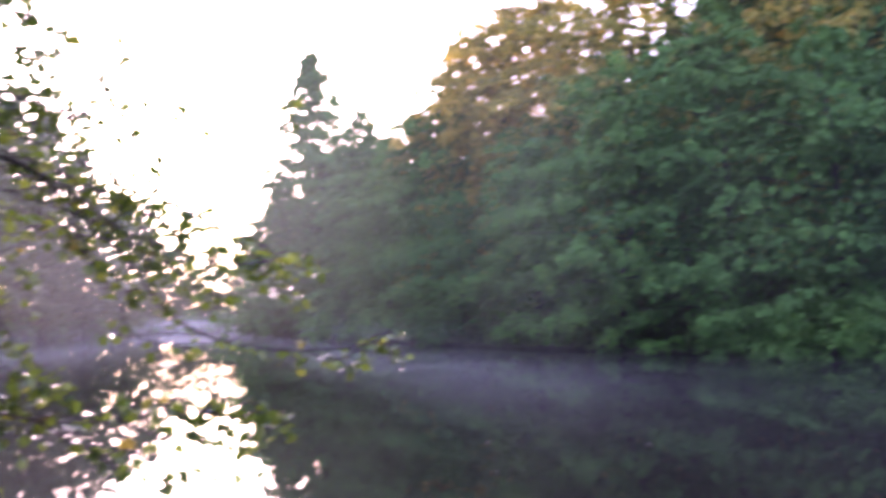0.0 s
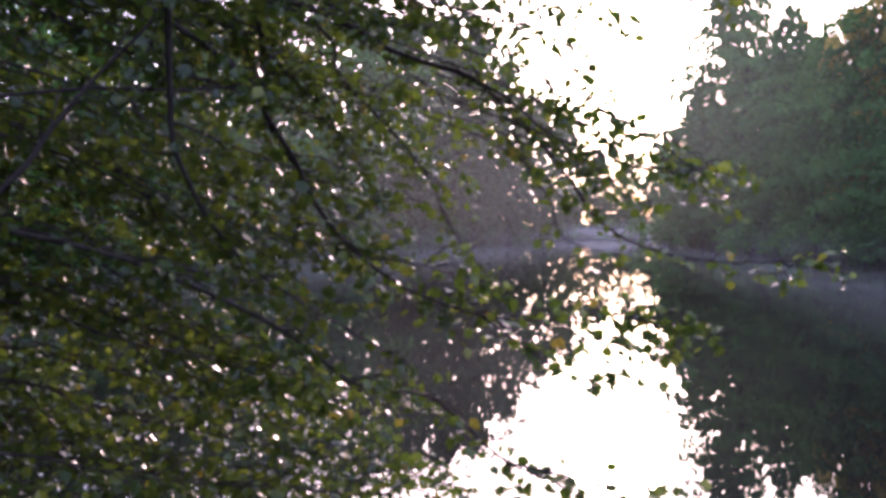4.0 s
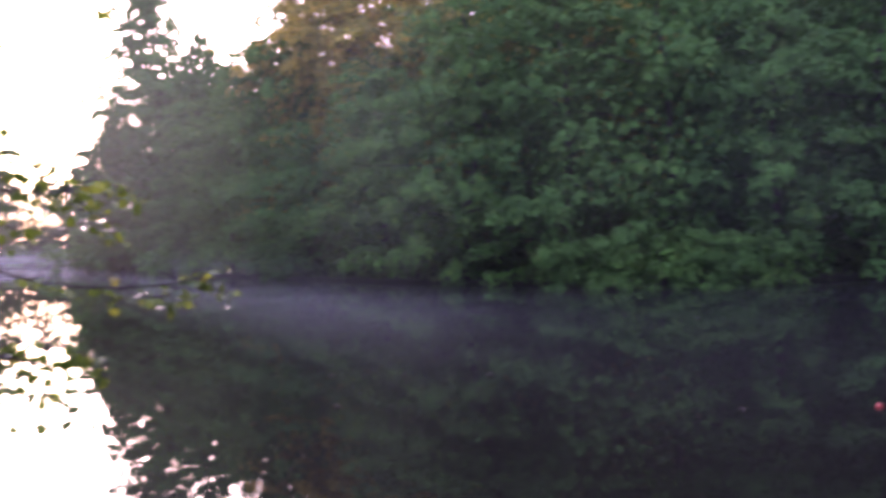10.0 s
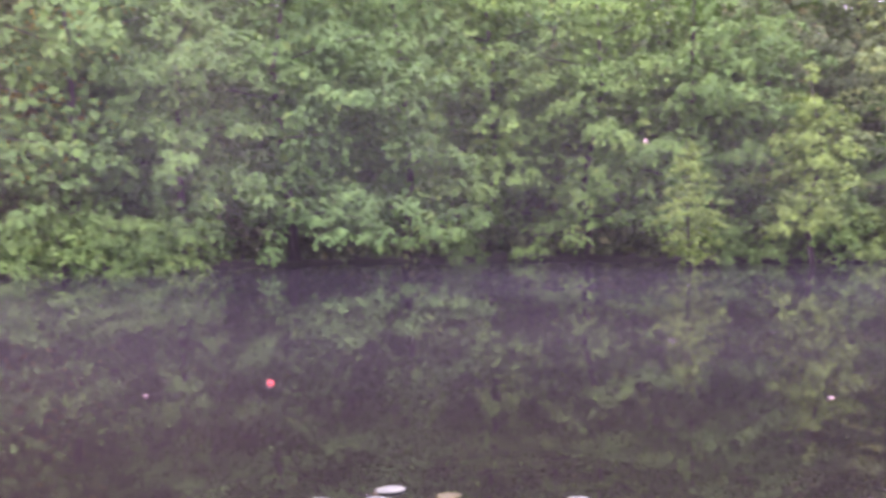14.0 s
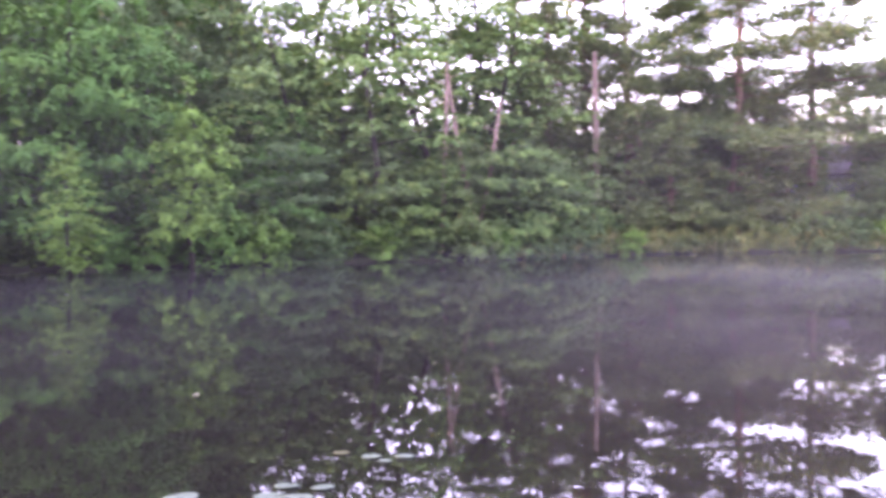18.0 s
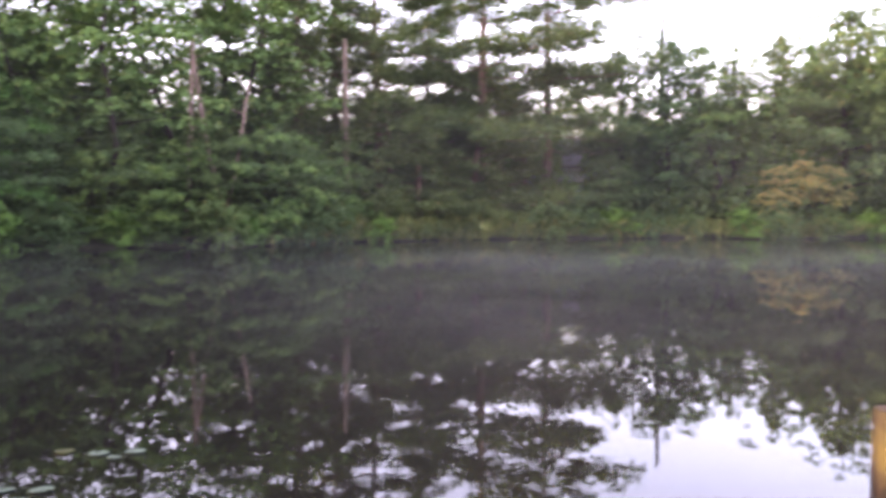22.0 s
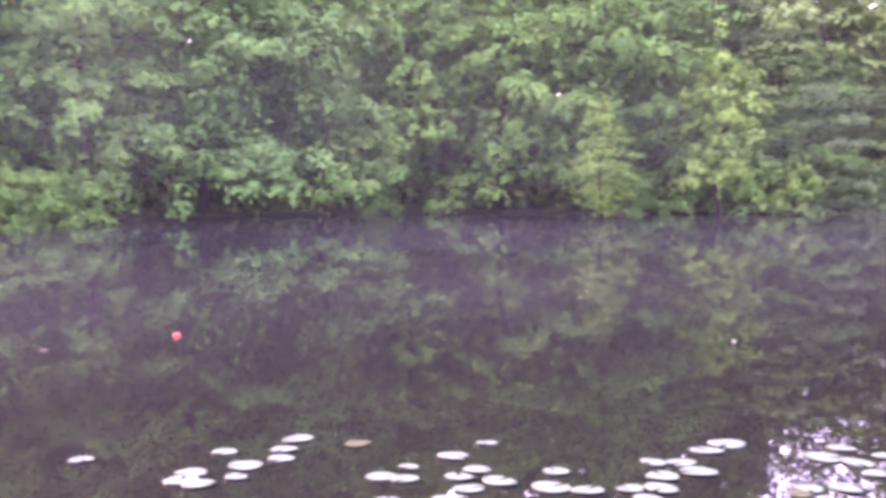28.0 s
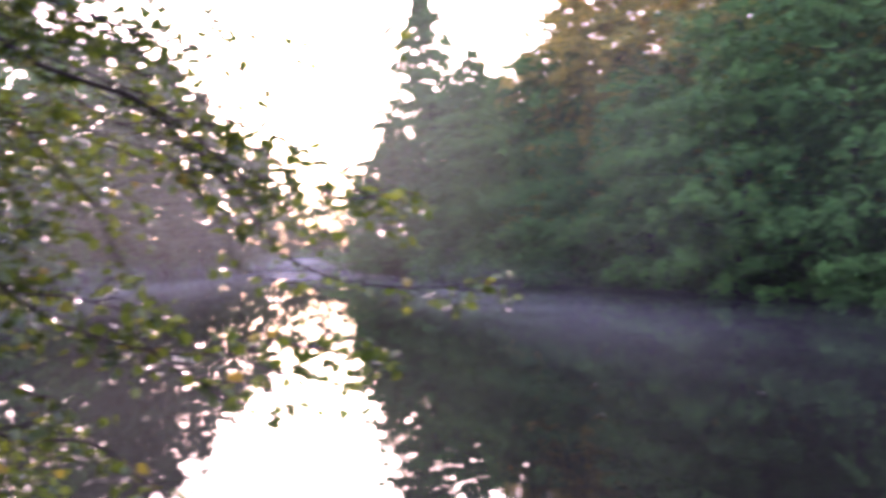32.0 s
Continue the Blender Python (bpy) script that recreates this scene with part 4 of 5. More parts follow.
branch([(37, 17, 3.4), (36.5, 12.7, 3.4), (36.0, 9.8, 3.4), (35.8, 6.0, 3.4), (33, 2.0, 3.4)], 0.014, 0.004, 0.07, 0.2)
branch([(30, 18.5, 2.9), (24, 16.0, 2.9), (20, 13.6, 2.95), (18.0, 10.5, 3.0), (17.6, 7.5, 3.0)], 0.004, 0.0012, 0.10, 0.13, bare=0.15)
branch([(28, 17.5, 3.1), (23, 14.2, 3.1), (19, 12.8, 3.1), (15.5, 12.0, 3.1)], 0.004, 0.0012, 0.10, 0.13, bare=0.15)
branch([(26, 12.6, 3.0), (22.5, 10.6, 3.0), (19.5, 8.8, 3.0), (18.6, 6.4, 3.0)], 0.004, 0.0012, 0.09, 0.13, bare=0.2)
branch([(33, 13.0, 3.3), (29, 11.8, 3.3), (25, 11.4, 3.3), (21.5, 9.6, 3.3)], 0.005, 0.0012, 0.07, 0.16, bare=0.05)
branch([(15.9, -5.1, 2.95), (13.6, -5.4, 3.0), (11.6, -4.9, 3.0), (10.2, -5.6, 3.0)], 0.003, 0.001, 0.028, 0.13, leaf=0.046, bare=0.2, tip_leaves=8)
branch([(18.9, -5.6, 2.9), (16.8, -6.6, 2.9), (14.2, -7.0, 2.95), (12.2, -7.4, 2.95)], 0.003, 0.001, 0.03, 0.13, leaf=0.046, bare=0.25, tip_leaves=8)
branch([(30.4, -1.9, 2.75), (27.5, -2.2, 2.75), (24.5, -3.0, 2.8), (22.0, -3.4, 2.8)], 0.003, 0.001, 0.035, 0.15, leaf=0.046, bare=0.2)
branch([(8.4, -2.0, 3.2), (6.6, -2.6, 3.2), (4.6, -2.2, 3.2), (2.6, -2.4, 3.2)], 0.002, 0.001, 0.03, 0.10, leaf=0.044, bare=0.2)
# the thick of it
for k in range(76):
    e0 = 22 - 0.52 * k + rng.uniform(-1, 1)
    d0 = rng.uniform(2.6, 4.5)
    a1 = rng.uniform(26, 40) - 0.08 * max(0, k - 28)
    drop = rng.uniform(2, 8)
    branch([(56, e0 + 2, d0), (49, e0 + 1, d0 + 0.05), (43, e0 - drop * 0.3, d0 + 0.1), (a1, e0 - drop, d0 + 0.15)], 0.006, 0.0015, 0.048, 0.22, leaf=0.047, bare=0.05)

for k in range(19):
    e0 = rng.uniform(9, 23)
    a1 = rng.uniform(20, 31)
    d0 = rng.uniform(2.8, 4.6)
    drop = rng.uniform(3, 9)
    branch([(52, e0 + 4, d0), (43, e0 + 2.5, d0 + 0.05), (36, e0, d0 + 0.1), (a1, e0 - drop, d0 + 0.15)], 0.006, 0.0015, 0.055, 0.2, leaf=0.042, bare=0.1)
for k in range(7):
    e0, a1, d0 = rng.uniform(11, 18), rng.uniform(19, 25), rng.uniform(2.8, 3.8)
    branch([(44, e0 + 3, d0), (36, e0 + 1.5, d0), (29, e0, d0), (a1, e0 - 2.2, d0)], 0.005, 0.0012, 0.055, 0.17, leaf=0.042, bare=0.15)
# sparse hanging tips against the open sky
for az, el, d0, drop in ((19, 15, 3.0, 3), (16.5, 12.5, 3.2, 4), (21, 14, 2.9, 4), (18, 9.5, 3.1, 3), (15.5, 7, 3.0, 2.5), (20, 7.5, 3.1, 2), (13.5, 5, 3.2, 1.5), (16, 4, 3.1, 1.8), (17, 5.5, 3.0, 2), (11.5, 3.8, 3.2, 1), (23, 11, 3.0, 3), (14, 14, 3.1, 2), (12, 5.5, 3.0, 2), (10.2, 4.4, 3.1, 1.4), (9, 2.8, 3.2, 1), (14.4, 3.4, 2.9, 1.6), (12.8, 2.2, 3.0, 1.2), (7.6, 3.4, 3.2, 0.8), (16.4, 6.2, 3.0, 2.4), (18, 3.2, 3.0, 2), (15, 9.5, 3.1, 3)):
    branch([(az + 9, el + 3.5, d0), (az + 5, el + 2, d0), (az + 2, el, d0), (az, el - drop, d0)], 0.003, 0.001, 0.075 if el > 6.5 else 0.045, 0.12, leaf=0.04, bare=0.3)

# ---------------------------------------------------------------- lily pads, floats and drift on the water
PAD = solid_material("lily_pad", ((0.3, (0.05, 0.086, 0.058)), (0.7, (0.08, 0.122, 0.09))), 9.0, 0.62, None, 0.2, 0.004)
PAD_OLD = solid_material("old_lily_pad", ((0.3, (0.024, 0.034, 0.009)), (0.7, (0.045, 0.056, 0.016))), 9.0, 0.65, None, 0.2, 0.004)


def lily_pad(az, d, r, mat=PAD, label="pale round floating lily pad with a notch"):
    """A round leaf with a notch, a shallow dish, and a slightly wavy rim of some thickness."""
    vs, fs = [], []
    n, r = 28, r * 0.88
    oval = rng.uniform(0.62, 0.85)
    a0 = rng.uniform(0, 6.28)
    wave, ph = rng.uniform(0.001, 0.003), rng.uniform(0, 6.28)
    for ring, (q, zz) in enumerate(((0.06, 0.006), (0.55, 0.007), (0.93, 0.008), (1.0, 0.009), (0.98, 0.001))):
        for k in range(n + 1):
            a = a0 + 0.16 + (2 * math.pi - 0.32) * k / n
            rr = r * q * (1 + 0.03 * math.sin(3 * a + ph))
            vs.append((math.cos(a) * rr, math.sin(a) * rr * oval, zz + wave * q * q * math.sin(2 * a + ph)))
    for ring in range(4):
        for k in range(n):
            i = ring * (n + 1) + k
            fs.append((i, i + n + 1, i + n + 2, i + 1))
    ob = mesh_object("lily_pad", vs, fs, mat, smooth=True)
    sp = spot(az, d - 0.13, rng.uniform(0.001, 0.006)) + Vector((0.12, 0.06, 0))
    ob.matrix_basis = pose(sp.x, sp.y, sp.z, 0, 0, az + rng.uniform(-25, 25))
    tagged(ob, label, "lily pad", "lily pads")


PADS_LEFT = [(-27.51, 5.93, .08), (-35.49, 5.83, .086), (-33.5, 5.47, .10), (-32.95, 5.36, .11), (-33.87, 5.26, .1), (-36.62, 5.53, .11), (-36.11, 5.33, .07), (-39.8, 6.01, .114), (-38.98, 5.8, .09),
             (-38.8, 5.62, .088), (-44.82, 5.21, .097), (-46.2, 5.16, .088), (-46.48, 5.36, .066), (-49.16, 5.56, .103), (-51.27, 5.82, .072), (-50.64, 5.31, .09), (-49.53, 5.18, .088), (-50.12, 4.99, .093), (-52.02, 5.11, .105), (-48.9, 4.82, .106), (-45.08, 4.82, .076)]
PADS_RIGHT = [(-55.47, 5.3, .082), (-55.13, 5.03, .12), (-57.35, 5.0, .1), (-59.88, 5.06, .08), (-61.19, 5.54, .086), (-62.83, 5.57, .095), (-61.79, 5.3, .1), (-61.7, 5.1, .104), (-61.0, 4.92, .094), (-63.88, 5.42, .118), (-64.28, 5.84, .112),
              (-65.39, 6.01, .126), (-71.67, 6.14, .094), (-70.65, 5.91, .118), (-72.43, 5.87, .11), (-73.86, 6.06, .08), (-71.88, 5.38, .1), (-73.45, 5.7, .09), (-76.59, 6.83, .075), (-78.59, 6.81, .08), (-77.45, 6.7, .055), (-69.94, 5.3, .08)]
for az, d, r in PADS_LEFT + PADS_RIGHT:
    lily_pad(az, d, r)
for az, d, r in ((-43.4, 5.85, .09), (-69.49, 5.2, .065), (-74.71, 6.96, .074), (-57.0, 4.75, .09), (-34.6, 4.9, .09), (-36.0, 4.8, .08)):
    lily_pad(az, d, r, PAD_OLD, "yellowing lily pad lying low in the water")

RED = solid_material("red_plastic", ((0.3, (0.62, 0.06, 0.04)), (0.7, (0.78, 0.10, 0.06))), 20.0, 0.35, None, 0.05, 0.002)
ORANGE = solid_material("orange_paint", ((0.3, (0.25, 0.07, 0.02)), (0.7, (0.42, 0.14, 0.03))), 8.0, 0.6)


def buoy():
    root = thing("buoy", "small round red float on the still water", "buoy")
    root.location = (5.53, 8.40, 0.0)
    vs, fs = [], []
    prof = [(0.012, 0.042), (0.035, 0.037), (0.05, 0.022), (0.056, 0.0), (0.05, -0.025), (0.035, -0.045), (0.01, -0.052)]
    for r, z in prof:
        for k in range(16):
            a = 2 * math.pi * k / 16
            vs.append((r * 0.58 * math.cos(a), r * 0.58 * math.sin(a), z * 0.58 + 0.008))
    for i in range(len(prof) - 1):
        for k in range(16):
            a, b = i * 16 + k, i * 16 + (k + 1) % 16
            fs.append((a, a + 16, b + 16, b))
    mesh_object("ball", vs, fs, RED, root, smooth=True)
    v, f = tube([(0, 0, 0.028), (0, 0, 0.037), (0, 0, 0.041)], [0.009, 0.009, 0.005], 10)
    mesh_object("cap", v, f, RED, root, smooth=True)


buoy()
stake = thing("marker_stake", "short orange stake at the water's edge", "stake")
stake.location = spot(-65.75, 38.0, 0.0)
v, f = tube([(0, 0, -0.3), (0.01, 0, 0.12), (0.02, 0, 0.24)], [0.045, 0.045, 0.04], 8)
mesh_object("post", v, f, ORANGE, stake, smooth=True)
v, f = tube([(0.02, 0, 0.24), (0.02, 0, 0.26), (0.02, 0, 0.29)], [0.042, 0.046, 0.03], 8)
mesh_object("cap", v, f, ORANGE, stake, smooth=True)

DRIFT = solid_material("drift_leaf", ((0.3, (0.12, 0.11, 0.07)), (0.7, (0.22, 0.2, 0.15))), 30.0, 0.5)
for k in range(26):
    az, d = rng.uniform(-112, 6), rng.uniform(7, 27)
    v, f = leaf_quads(np.zeros((1, 3)), np.array([[0.05, 0.05, 1.0]]), rng.uniform(0.05, 0.12), 0.6, 0.0)
    ob = mesh_object("floating_leaf", v, f, DRIFT)
    ob.location = spot(az, d, 0.012)
    tagged(ob, "small pale fallen leaf floating on the water", "leaf", "floating leaves")

STICK = solid_material("bleached_wood", ((0.3, (0.42, 0.42, 0.42)), (0.7, (0.6, 0.6, 0.6))), 12.0, 0.8, (1, 1, 1), 0.3, 0.004)
for a0, d0, a1, d1, r in ((-123.2, 12.9, -124.4, 12.95, 0.005), (-121.2, 11.25, -121.9, 11.1, 0.0045)):
    p, q = spot(a0, d0, 0.012), spot(a1, d1, 0.014)
    v, f = tube([(0, 0, 0), tuple((q - p) * 0.5 + Vector((0, 0, 0.012))), tuple(q - p)], [r * 0.6, r, r * 0.4], 6)
    ob = mesh_object("floating_stick", v, f, STICK, smooth=True)
    ob.location = p
    tagged(ob, "thin bleached stick floating on the still water", "stick", "floating sticks")

# ---------------------------------------------------------------- dock


def post_material(name, wood, algae, amount, wet):
    """Weathered pile: vertical grain and cracks, a grey stained head, algae below it, and a dark wet foot."""
    m, nt, out = material(name)
    p = nt.nodes.new("ShaderNodeBsdfPrincipled")
    p.inputs["Roughness"].default_value, p.inputs["Specular IOR Level"].default_value = 0.75, 0.25
    grain = noise_node(nt, 9.0, 5.0, (3.2, 3.2, 0.35), 0.7)
    cracks = noise_node(nt, 26.0, 3.0, (2.4, 2.4, 0.12), 0.5)
    blot = noise_node(nt, 7.0, 4.0, (1, 1, 0.5))
    dark = tuple(0.32 * c for c in wood)
    col = ramp(nt, grain, (0.32, dark), (0.5, wood), (0.7, tuple(1.55 * c for c in wood)))
    tc = nt.nodes.new("ShaderNodeTexCoord")
    sep = nt.nodes.new("ShaderNodeSeparateXYZ")
    nt.links.new(tc.outputs["Object"], sep.inputs[0])
    wob = nt.nodes.new("ShaderNodeMath")
    wob.operation = "MULTIPLY_ADD"
    wob.inputs[1].default_value = 0.34
    nt.links.new(blot, wob.inputs[0])
    nt.links.new(sep.outputs[2], wob.inputs[2])
    band = ramp(nt, wob.outputs[0], (wet, (0, 0, 0)), (wet + 0.1, (1, 1, 1)), (0.99, (1, 1, 1)), (1.0, (0.5, 0.5, 0.5)))
    spread = ramp(nt, blot, (0.3, (0, 0, 0)), (0.55, (amount, amount, amount)))
    grown = mix_rgb(nt, 1.0, band, spread, "MULTIPLY")
    col = mix_rgb(nt, grown, col, algae)
    foot = ramp(nt, wob.outputs[0], (wet - 0.06, (0.2, 0.18, 0.18)), (wet + 0.06, (1, 1, 1)))
    col = mix_rgb(nt, 1.0, col, foot, "MULTIPLY")
    lines = ramp(nt, cracks, (0.33, (0.22, 0.2, 0.19)), (0.43, (1, 1, 1)))
    col = mix_rgb(nt, 1.0, col, lines, "MULTIPLY")
    nt.links.new(col, p.inputs["Base Color"])
    bump(nt, cracks, 0.6, 0.012, p)
    nt.links.new(p.outputs[0], out.inputs[0])
    return m


POST_A = post_material("mossy_post", (0.036, 0.026, 0.016), (0.088, 0.074, 0.018), 0.8, 0.8)
POST_B = post_material("red_brown_post", (0.017, 0.0095, 0.0075), (0.03, 0.016, 0.0105), 0.5, 0.92)
POST_C = post_material("tan_post", (0.04, 0.03, 0.018), (0.066, 0.053, 0.02), 0.6, 0.75)
POST_TOP = solid_material("post_top", ((0.3, (0.03, 0.024, 0.017)), (0.7, (0.085, 0.066, 0.045))), 14.0, 0.9, None, 0.6, 0.006)
PLANK = solid_material("wet_planks", ((0.3, (0.0055, 0.0037, 0.0034)), (0.7, (0.014, 0.0093, 0.0083))), 5.0, 0.85, (0.3, 3, 1), 0.6, 0.006)
DOCK_U, DOCK_IN = Vector((0.749, -0.663, 0)), Vector((-0.663, -0.749, 0))
DOCK_S = Vector((0.1, -0.25, 0))
DOCK_O = spot(-119.8, 4.1) + DOCK_S


def post(az, d, r, mat, label):
    """A sawn round pile with a chamfered, slightly tilted and cracked top."""
    root = thing("dock_post", label, "post", "dock posts")
    root.location = spot(az, d, 0) + DOCK_S
    n = 22
    vs, fs = [], []
    hs = (-0.7, 0.0, 0.35, 0.7, 0.885, 0.9)
    for i, h in enumerate(hs):
        for k in range(n):
            a = 2 * math.pi * k / n
            rr = r * (1 + 0.03 * math.sin(3 * a + 1) + 0.012 * math.sin(9 * a + h * 3)) * (1.04 - 0.05 * i / 5)
            if k == 5 and h > 0.2:
                rr *= 0.9
            if h == 0.9:
                rr *= 0.95 + 0.02 * math.sin(5 * a + r * 40)
            vs.append((rr * math.cos(a), rr * math.sin(a), h - (0.05 * rr * (0.86 * math.cos(a) - 0.5 * math.sin(a)) if h > 0.8 else 0) + (0.002 * math.sin(4 * a + r * 90) + 0.002 * math.sin(11 * a) if h > 0.8 else 0)))
    for i in range(len(hs) - 1):
        for k in range(n):
            a, b = i * n + k, i * n + (k + 1) % n
            fs.append((a, b, b + n, a + n))
    mesh_object("shaft", vs, fs, mat, root, smooth=True)
    tv = [(x, y, z + 0.002) for x, y, z in vs[-n:]] + [(0, 0, 0.905)]
    mesh_object("top", tv, [(k, (k + 1) % n, n) for k in range(n)], POST_TOP, root, "sawn weathered top")


post(-119.8, 4.1, 0.116, POST_A, "round wooden dock post with yellow-green algae")
post(-123.6, 5.36, 0.14, POST_B, "reddish brown round wooden dock post")
post(-125.7, 6.75, 0.145, POST_C, "round weathered wooden dock post")

dock = thing("dock", "low dark wet plank dock beside round posts", "dock")


def dock_box(name, s0, s1, i0, i1, z0, z1):
    """A timber between two stretches along and across the dock, with softened edges."""
    bm = bmesh.new()
    for s_ in (s0, s1):
        for i_ in (i0, i1):
            for z in (z0, z1):
                bm.verts.new(DOCK_O + DOCK_U * s_ + DOCK_IN * i_ + Vector((0, 0, z)))
    bmesh.ops.convex_hull(bm, input=bm.verts[:])
    bmesh.ops.dissolve_limit(bm, angle_limit=0.1, verts=bm.verts[:], edges=bm.edges[:])
    bmesh.ops.bevel(bm, geom=bm.edges[:], offset=0.006, segments=1, affect="EDGES")
    me = bpy.data.meshes.new(name)
    bm.to_mesh(me)
    bm.free()
    me.materials.append(PLANK)
    ob = new(name, me)
    ob.parent = dock


for k in range(84):
    s0 = -4.6 + k * 0.15
    j = rng.uniform(-0.012, 0.012)
    dock_box("plank", s0, s0 + 0.146, 0.214 + j, 2.1 + j, 0.585 + rng.uniform(-0.003, 0.003), 0.63 + rng.uniform(-0.003, 0.003))
dock_box("edge_board", -4.62, 8.02, 0.25, 0.29, 0.46, 0.583)
for i0 in (0.32, 1.05, 1.9):
    dock_box("joist", -4.55, 7.9, i0, i0 + 0.06, 0.42, 0.58)
for s0 in (-4.4, -1.5, 1.5, 4.5, 7.4):
    for i0 in (0.3, 1.85):
        dock_box("support", s0, s0 + 0.12, i0 + 0.062, i0 + 0.17, -0.65, 0.575)

# ---------------------------------------------------------------- a pale house behind the trees
SIDING = solid_material("pale_siding", ((0.3, (0.66, 0.71, 0.8)), (0.7, (0.76, 0.8, 0.86))), 1.5, 0.7, (0.3, 0.3, 6))
ROOFING = solid_material("grey_roofing", ((0.3, (0.10, 0.10, 0.11)), (0.7, (0.2, 0.2, 0.2))), 3.0, 0.9)
house = thing("house", "small pale blue house glimpsed behind the trees", "house")
hp = spot(-101.7, 60, 1.2)
house.matrix_basis = pose(hp.x, hp.y, hp.z, 0, 0, -101.6)
v = [(-3, -2, 0), (3, -2, 0), (3, 2, 0), (-3, 2, 0), (-3, -2, 2.9), (3, -2, 2.9), (3, 2, 2.9), (-3, 2, 2.9), (-3, 0, 4.4), (3, 0, 4.4)]
mesh_object("wall", v, [(0, 1, 5, 4), (1, 2, 6, 9, 5), (2, 3, 7, 6), (3, 0, 4, 8, 7)], SIDING, house)
for sgn in (-1, 1):
    v = [(-3.3, sgn * 2.4, 2.66), (3.3, sgn * 2.4, 2.66), (3.3, 0, 4.5), (-3.3, 0, 4.5), (-3.3, sgn * 2.4, 2.78), (3.3, sgn * 2.4, 2.78), (3.3, 0, 4.62), (-3.3, 0, 4.62)]
    mesh_object("roof", v, [(0, 1, 2, 3), (4, 5, 6, 7), (0, 1, 5, 4), (1, 2, 6, 5), (3, 0, 4, 7)], ROOFING, house)

# ---------------------------------------------------------------- morning mist


def mist_material(name, density, height, scale):
    """Thin mist: it thins out upwards and drifts in soft patches."""
    m, nt, out = material(name)
    tc = nt.nodes.new("ShaderNodeTexCoord")
    sep = nt.nodes.new("ShaderNodeSeparateXYZ")
    nt.links.new(tc.outputs["Object"], sep.inputs[0])
    mr = nt.nodes.new("ShaderNodeMapRange")
    mr.interpolation_type = "SMOOTHSTEP"
    mr.inputs["From Min"].default_value, mr.inputs["From Max"].default_value = 0.0, height
    mr.inputs["To Min"].default_value, mr.inputs["To Max"].default_value = density, 0.0
    nt.links.new(sep.outputs[2], mr.inputs["Value"])
    drift = ramp(nt, noise_node(nt, scale, 3.0, (1, 1, 2.2)), (0.32, (0.25, 0.25, 0.25)), (0.72, (1.3, 1.3, 1.3)))
    uv = nt.nodes.new("ShaderNodeSeparateXYZ")
    nt.links.new(tc.outputs["UV"], uv.inputs[0])
    ends = ramp(nt, uv.outputs[0], (0.0, (0, 0, 0)), (0.25, (1, 1, 1)), (0.8, (1, 1, 1)), (1.0, (0, 0, 0)))
    part = nt.nodes.new("ShaderNodeMath")
    part.operation = "MULTIPLY"
    if height >= 50.0:
        deep = ramp(nt, uv.outputs[1], (0.0, (0, 0, 0)), (0.15, (0.5, 0.5, 0.5)), (0.48, (1, 1, 1)), (0.9, (0.03, 0.03, 0.03)))
        ends = mix_rgb(nt, 1.0, ends, deep, "MULTIPLY")
    # a standing drift is thin again close to the water
    low = nt.nodes.new("ShaderNodeMapRange")
    low.interpolation_type = "SMOOTHSTEP"
    low.inputs["From Max"].default_value = min(2.6, 0.45 * height) if height < 50.0 else 0.01
    low.inputs["To Min"].default_value = 0.4 if height > 10.0 else 0.25
    nt.links.new(sep.outputs[2], low.inputs["Value"])
    thin = nt.nodes.new("ShaderNodeMath")
    thin.operation = "MULTIPLY"
    nt.links.new(mr.outputs[0], thin.inputs[0])
    nt.links.new(low.outputs[0], thin.inputs[1])
    dense = thin.outputs[0]
    nt.links.new(dense, part.inputs[0])
    nt.links.new(ends, part.inputs[1])
    mul = nt.nodes.new("ShaderNodeMath")
    mul.operation = "MULTIPLY"
    nt.links.new(part.outputs[0], mul.inputs[0])
    nt.links.new(drift, mul.inputs[1])
    tr = nt.nodes.new("ShaderNodeBsdfTransparent")
    df = nt.nodes.new("ShaderNodeBsdfDiffuse")
    df.inputs["Color"].default_value = (0.85, 0.87, 0.84, 1)
    tl = nt.nodes.new("ShaderNodeBsdfTranslucent")
    tl.inputs["Color"].default_value = (0.85, 0.87, 0.84, 1)
    half = nt.nodes.new("ShaderNodeMixShader")
    nt.links.new(df.outputs[0], half.inputs[1])
    nt.links.new(tl.outputs[0], half.inputs[2])
    mx = nt.nodes.new("ShaderNodeMixShader")
    nt.links.new(mul.outputs[0], mx.inputs[0])
    nt.links.new(tr.outputs[0], mx.inputs[1])
    nt.links.new(half.outputs[0], mx.inputs[2])
    nt.links.new(mx.outputs[0], out.inputs[0])
    return m


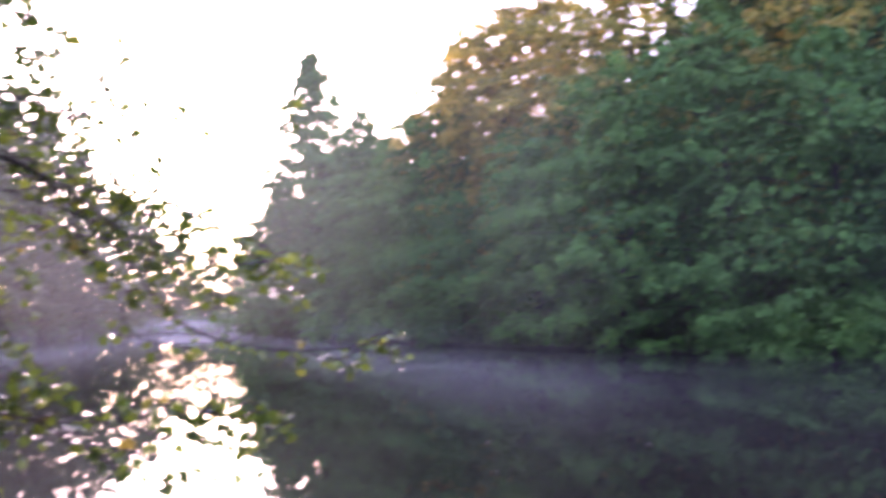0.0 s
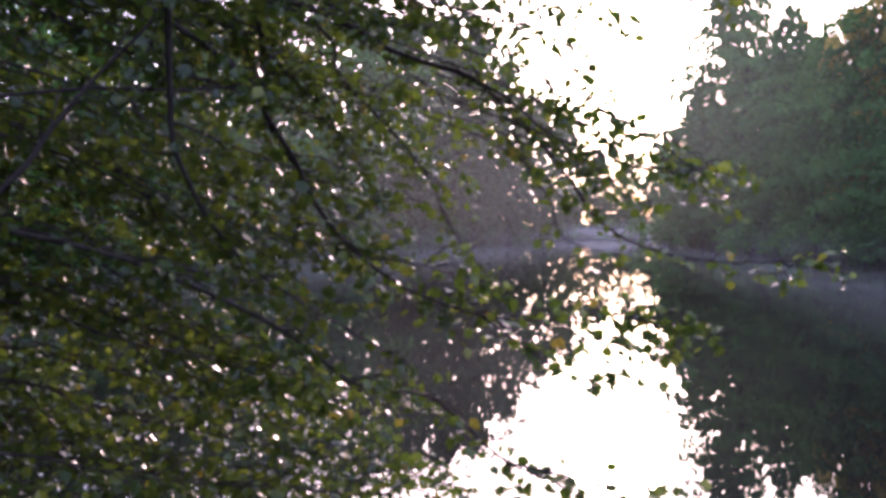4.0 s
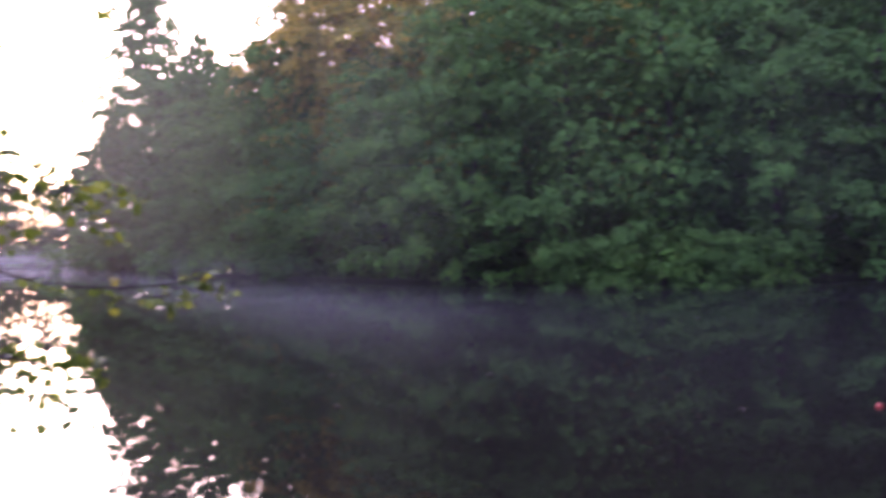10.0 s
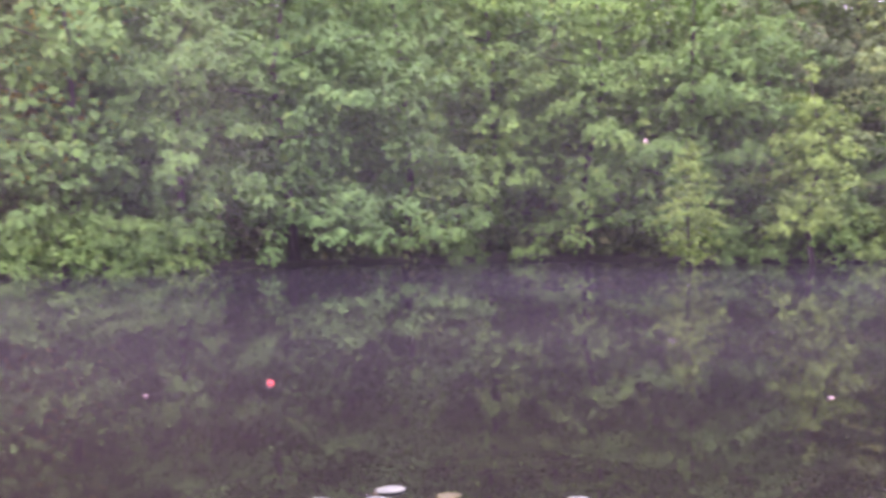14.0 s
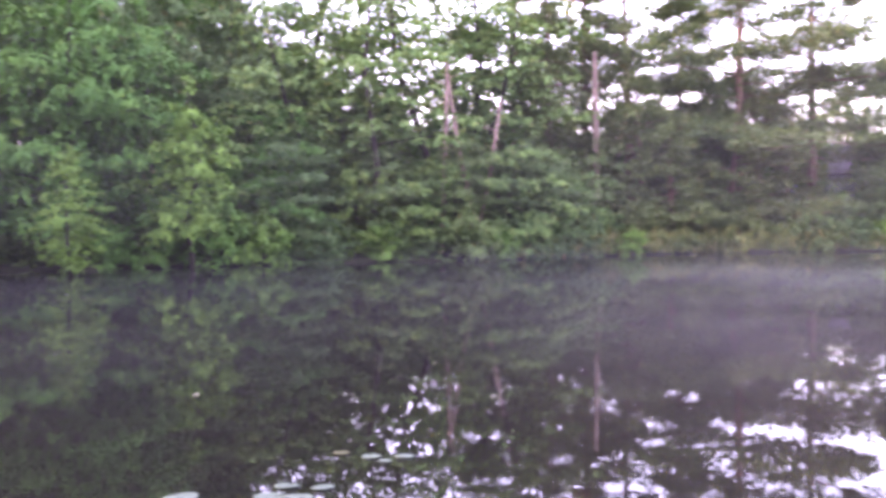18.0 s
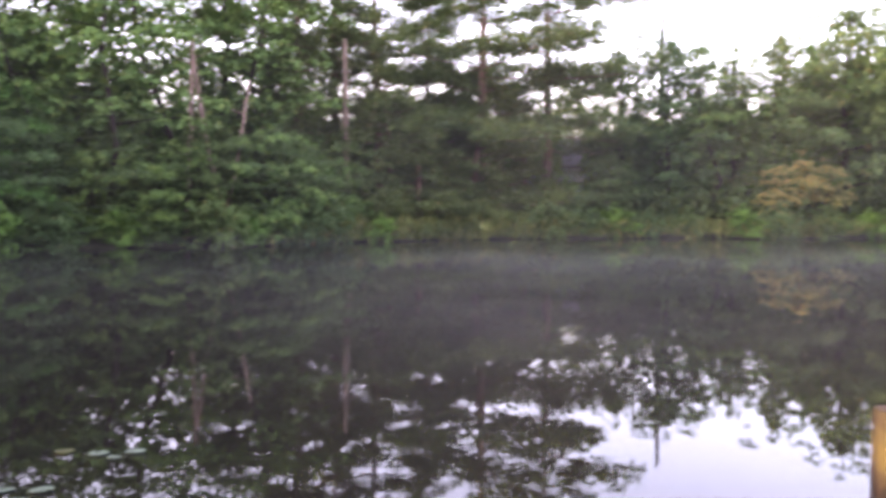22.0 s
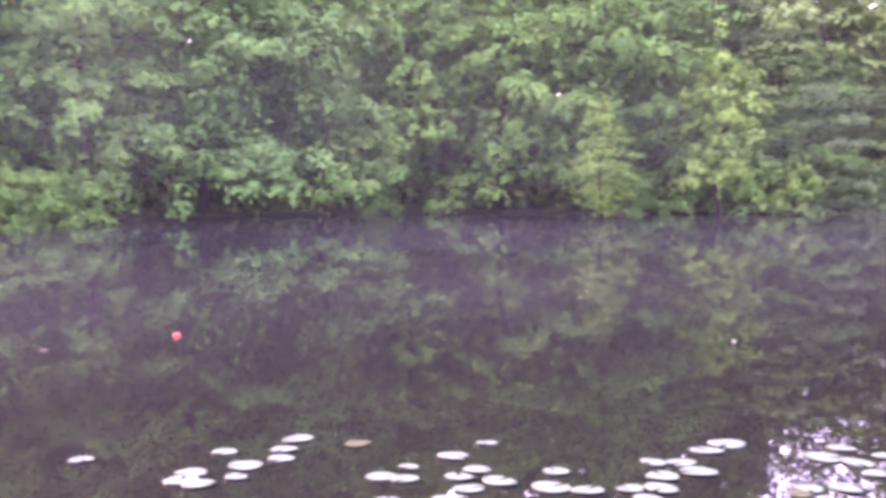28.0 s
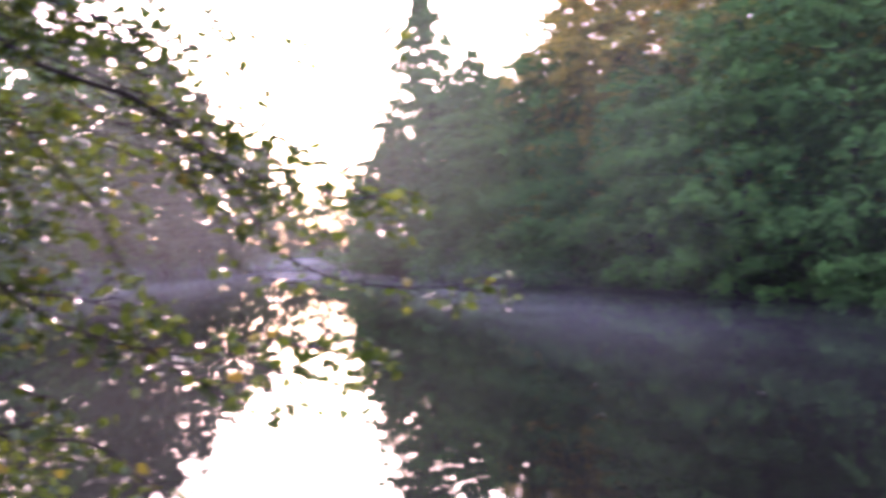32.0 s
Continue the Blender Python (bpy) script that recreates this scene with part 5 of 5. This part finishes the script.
def mist(k, height, density, az0, az1, scale=0.25, cap=1000.0):
    mat = mist_material("mist", density, height, scale)
    azs = np.arange(az0, az1 + 0.1, 2.0)
    vs, fs = [], []
    for i, az in enumerate(azs):
        p = spot(az, min(shore(az) * k, cap) + 0.6 * math.sin(az * 0.5))
        vs += [(p.x, p.y, 0.004), (p.x, p.y, height)]
        if i:
            fs.append((2 * i - 2, 2 * i, 2 * i + 1, 2 * i - 1))
    ob = mesh_object("mist", vs, fs, mat)
    along = ob.data.uv_layers.new(name="along")
    for lp in ob.data.loops:
        along.data[lp.index].uv = ((lp.vertex_index // 2) / (len(azs) - 1), lp.vertex_index % 2)
    tagged(ob, "thin morning mist over the water; two tall veils imitate lens glare", "mist", "mist over the pond", "stuff")


def mist_layer(z, density, az0, az1, near, far, scale=0.12):
    """A level veil of mist over the water: it thickens slowly away from the viewer and thins out at the bank."""
    mat = mist_material("mist_layer", density, 50.0, scale)
    azs = np.linspace(az0, az1, 61)
    qs = np.linspace(0, 1, 9)
    vs, fs, uvs = [], [], []
    for i, az in enumerate(azs):
        for j, q in enumerate(qs):
            p = spot(az, shore(az) * (near + (far - near) * q))
            vs.append((p.x, p.y, z + 0.03 * math.sin(az * 0.4 + 3 * q)))
            uvs.append((i / 60, q))
            if i and j:
                b = (i - 1) * 9 + j - 1
                fs.append((b, b + 9, b + 10, b + 1))
    ob = mesh_object("mist", vs, fs, mat)
    along = ob.data.uv_layers.new(name="along")
    for lp in ob.data.loops:
        along.data[lp.index].uv = uvs[lp.vertex_index]
    tagged(ob, "level veil of morning mist over the still water", "mist", "mist over the pond", "stuff")


# level veils over the water, and drifts that stand on it
mist_layer(0.12, 0.017, -150, 60, 0.2, 1.0, 0.1)
mist_layer(0.2, 0.036, -172, -80, 0.08, 1.0, 0.12)
mist_layer(0.16, 0.085, -20, 56, 0.3, 1.0, 0.14)
mist(0.70, 1.0, 0.02, -150, 60, 0.2)
mist(0.84, 1.2, 0.06, -160, -62, 0.16)
# sunlit drift at the far end of the pond
mist(0.84, 1.8, 0.28, -4, 40, 0.2)
mist(0.90, 3.0, 0.6, 5, 20, 0.1)
# haze in the air before the trees, at an even distance
# these two also imitate lens glare, lifting the dark foliage
mist(9.0, 24.0, 0.042, -20, 40, 0.05, 26.0)
mist(9.0, 24.0, 0.027, -88, -12, 0.05, 24.0)
mist(9.0, 16.0, 0.036, -165, -76, 0.08, 29.0)
mist(9.0, 30.0, 0.05, 1, 48, 0.05, 29.0)
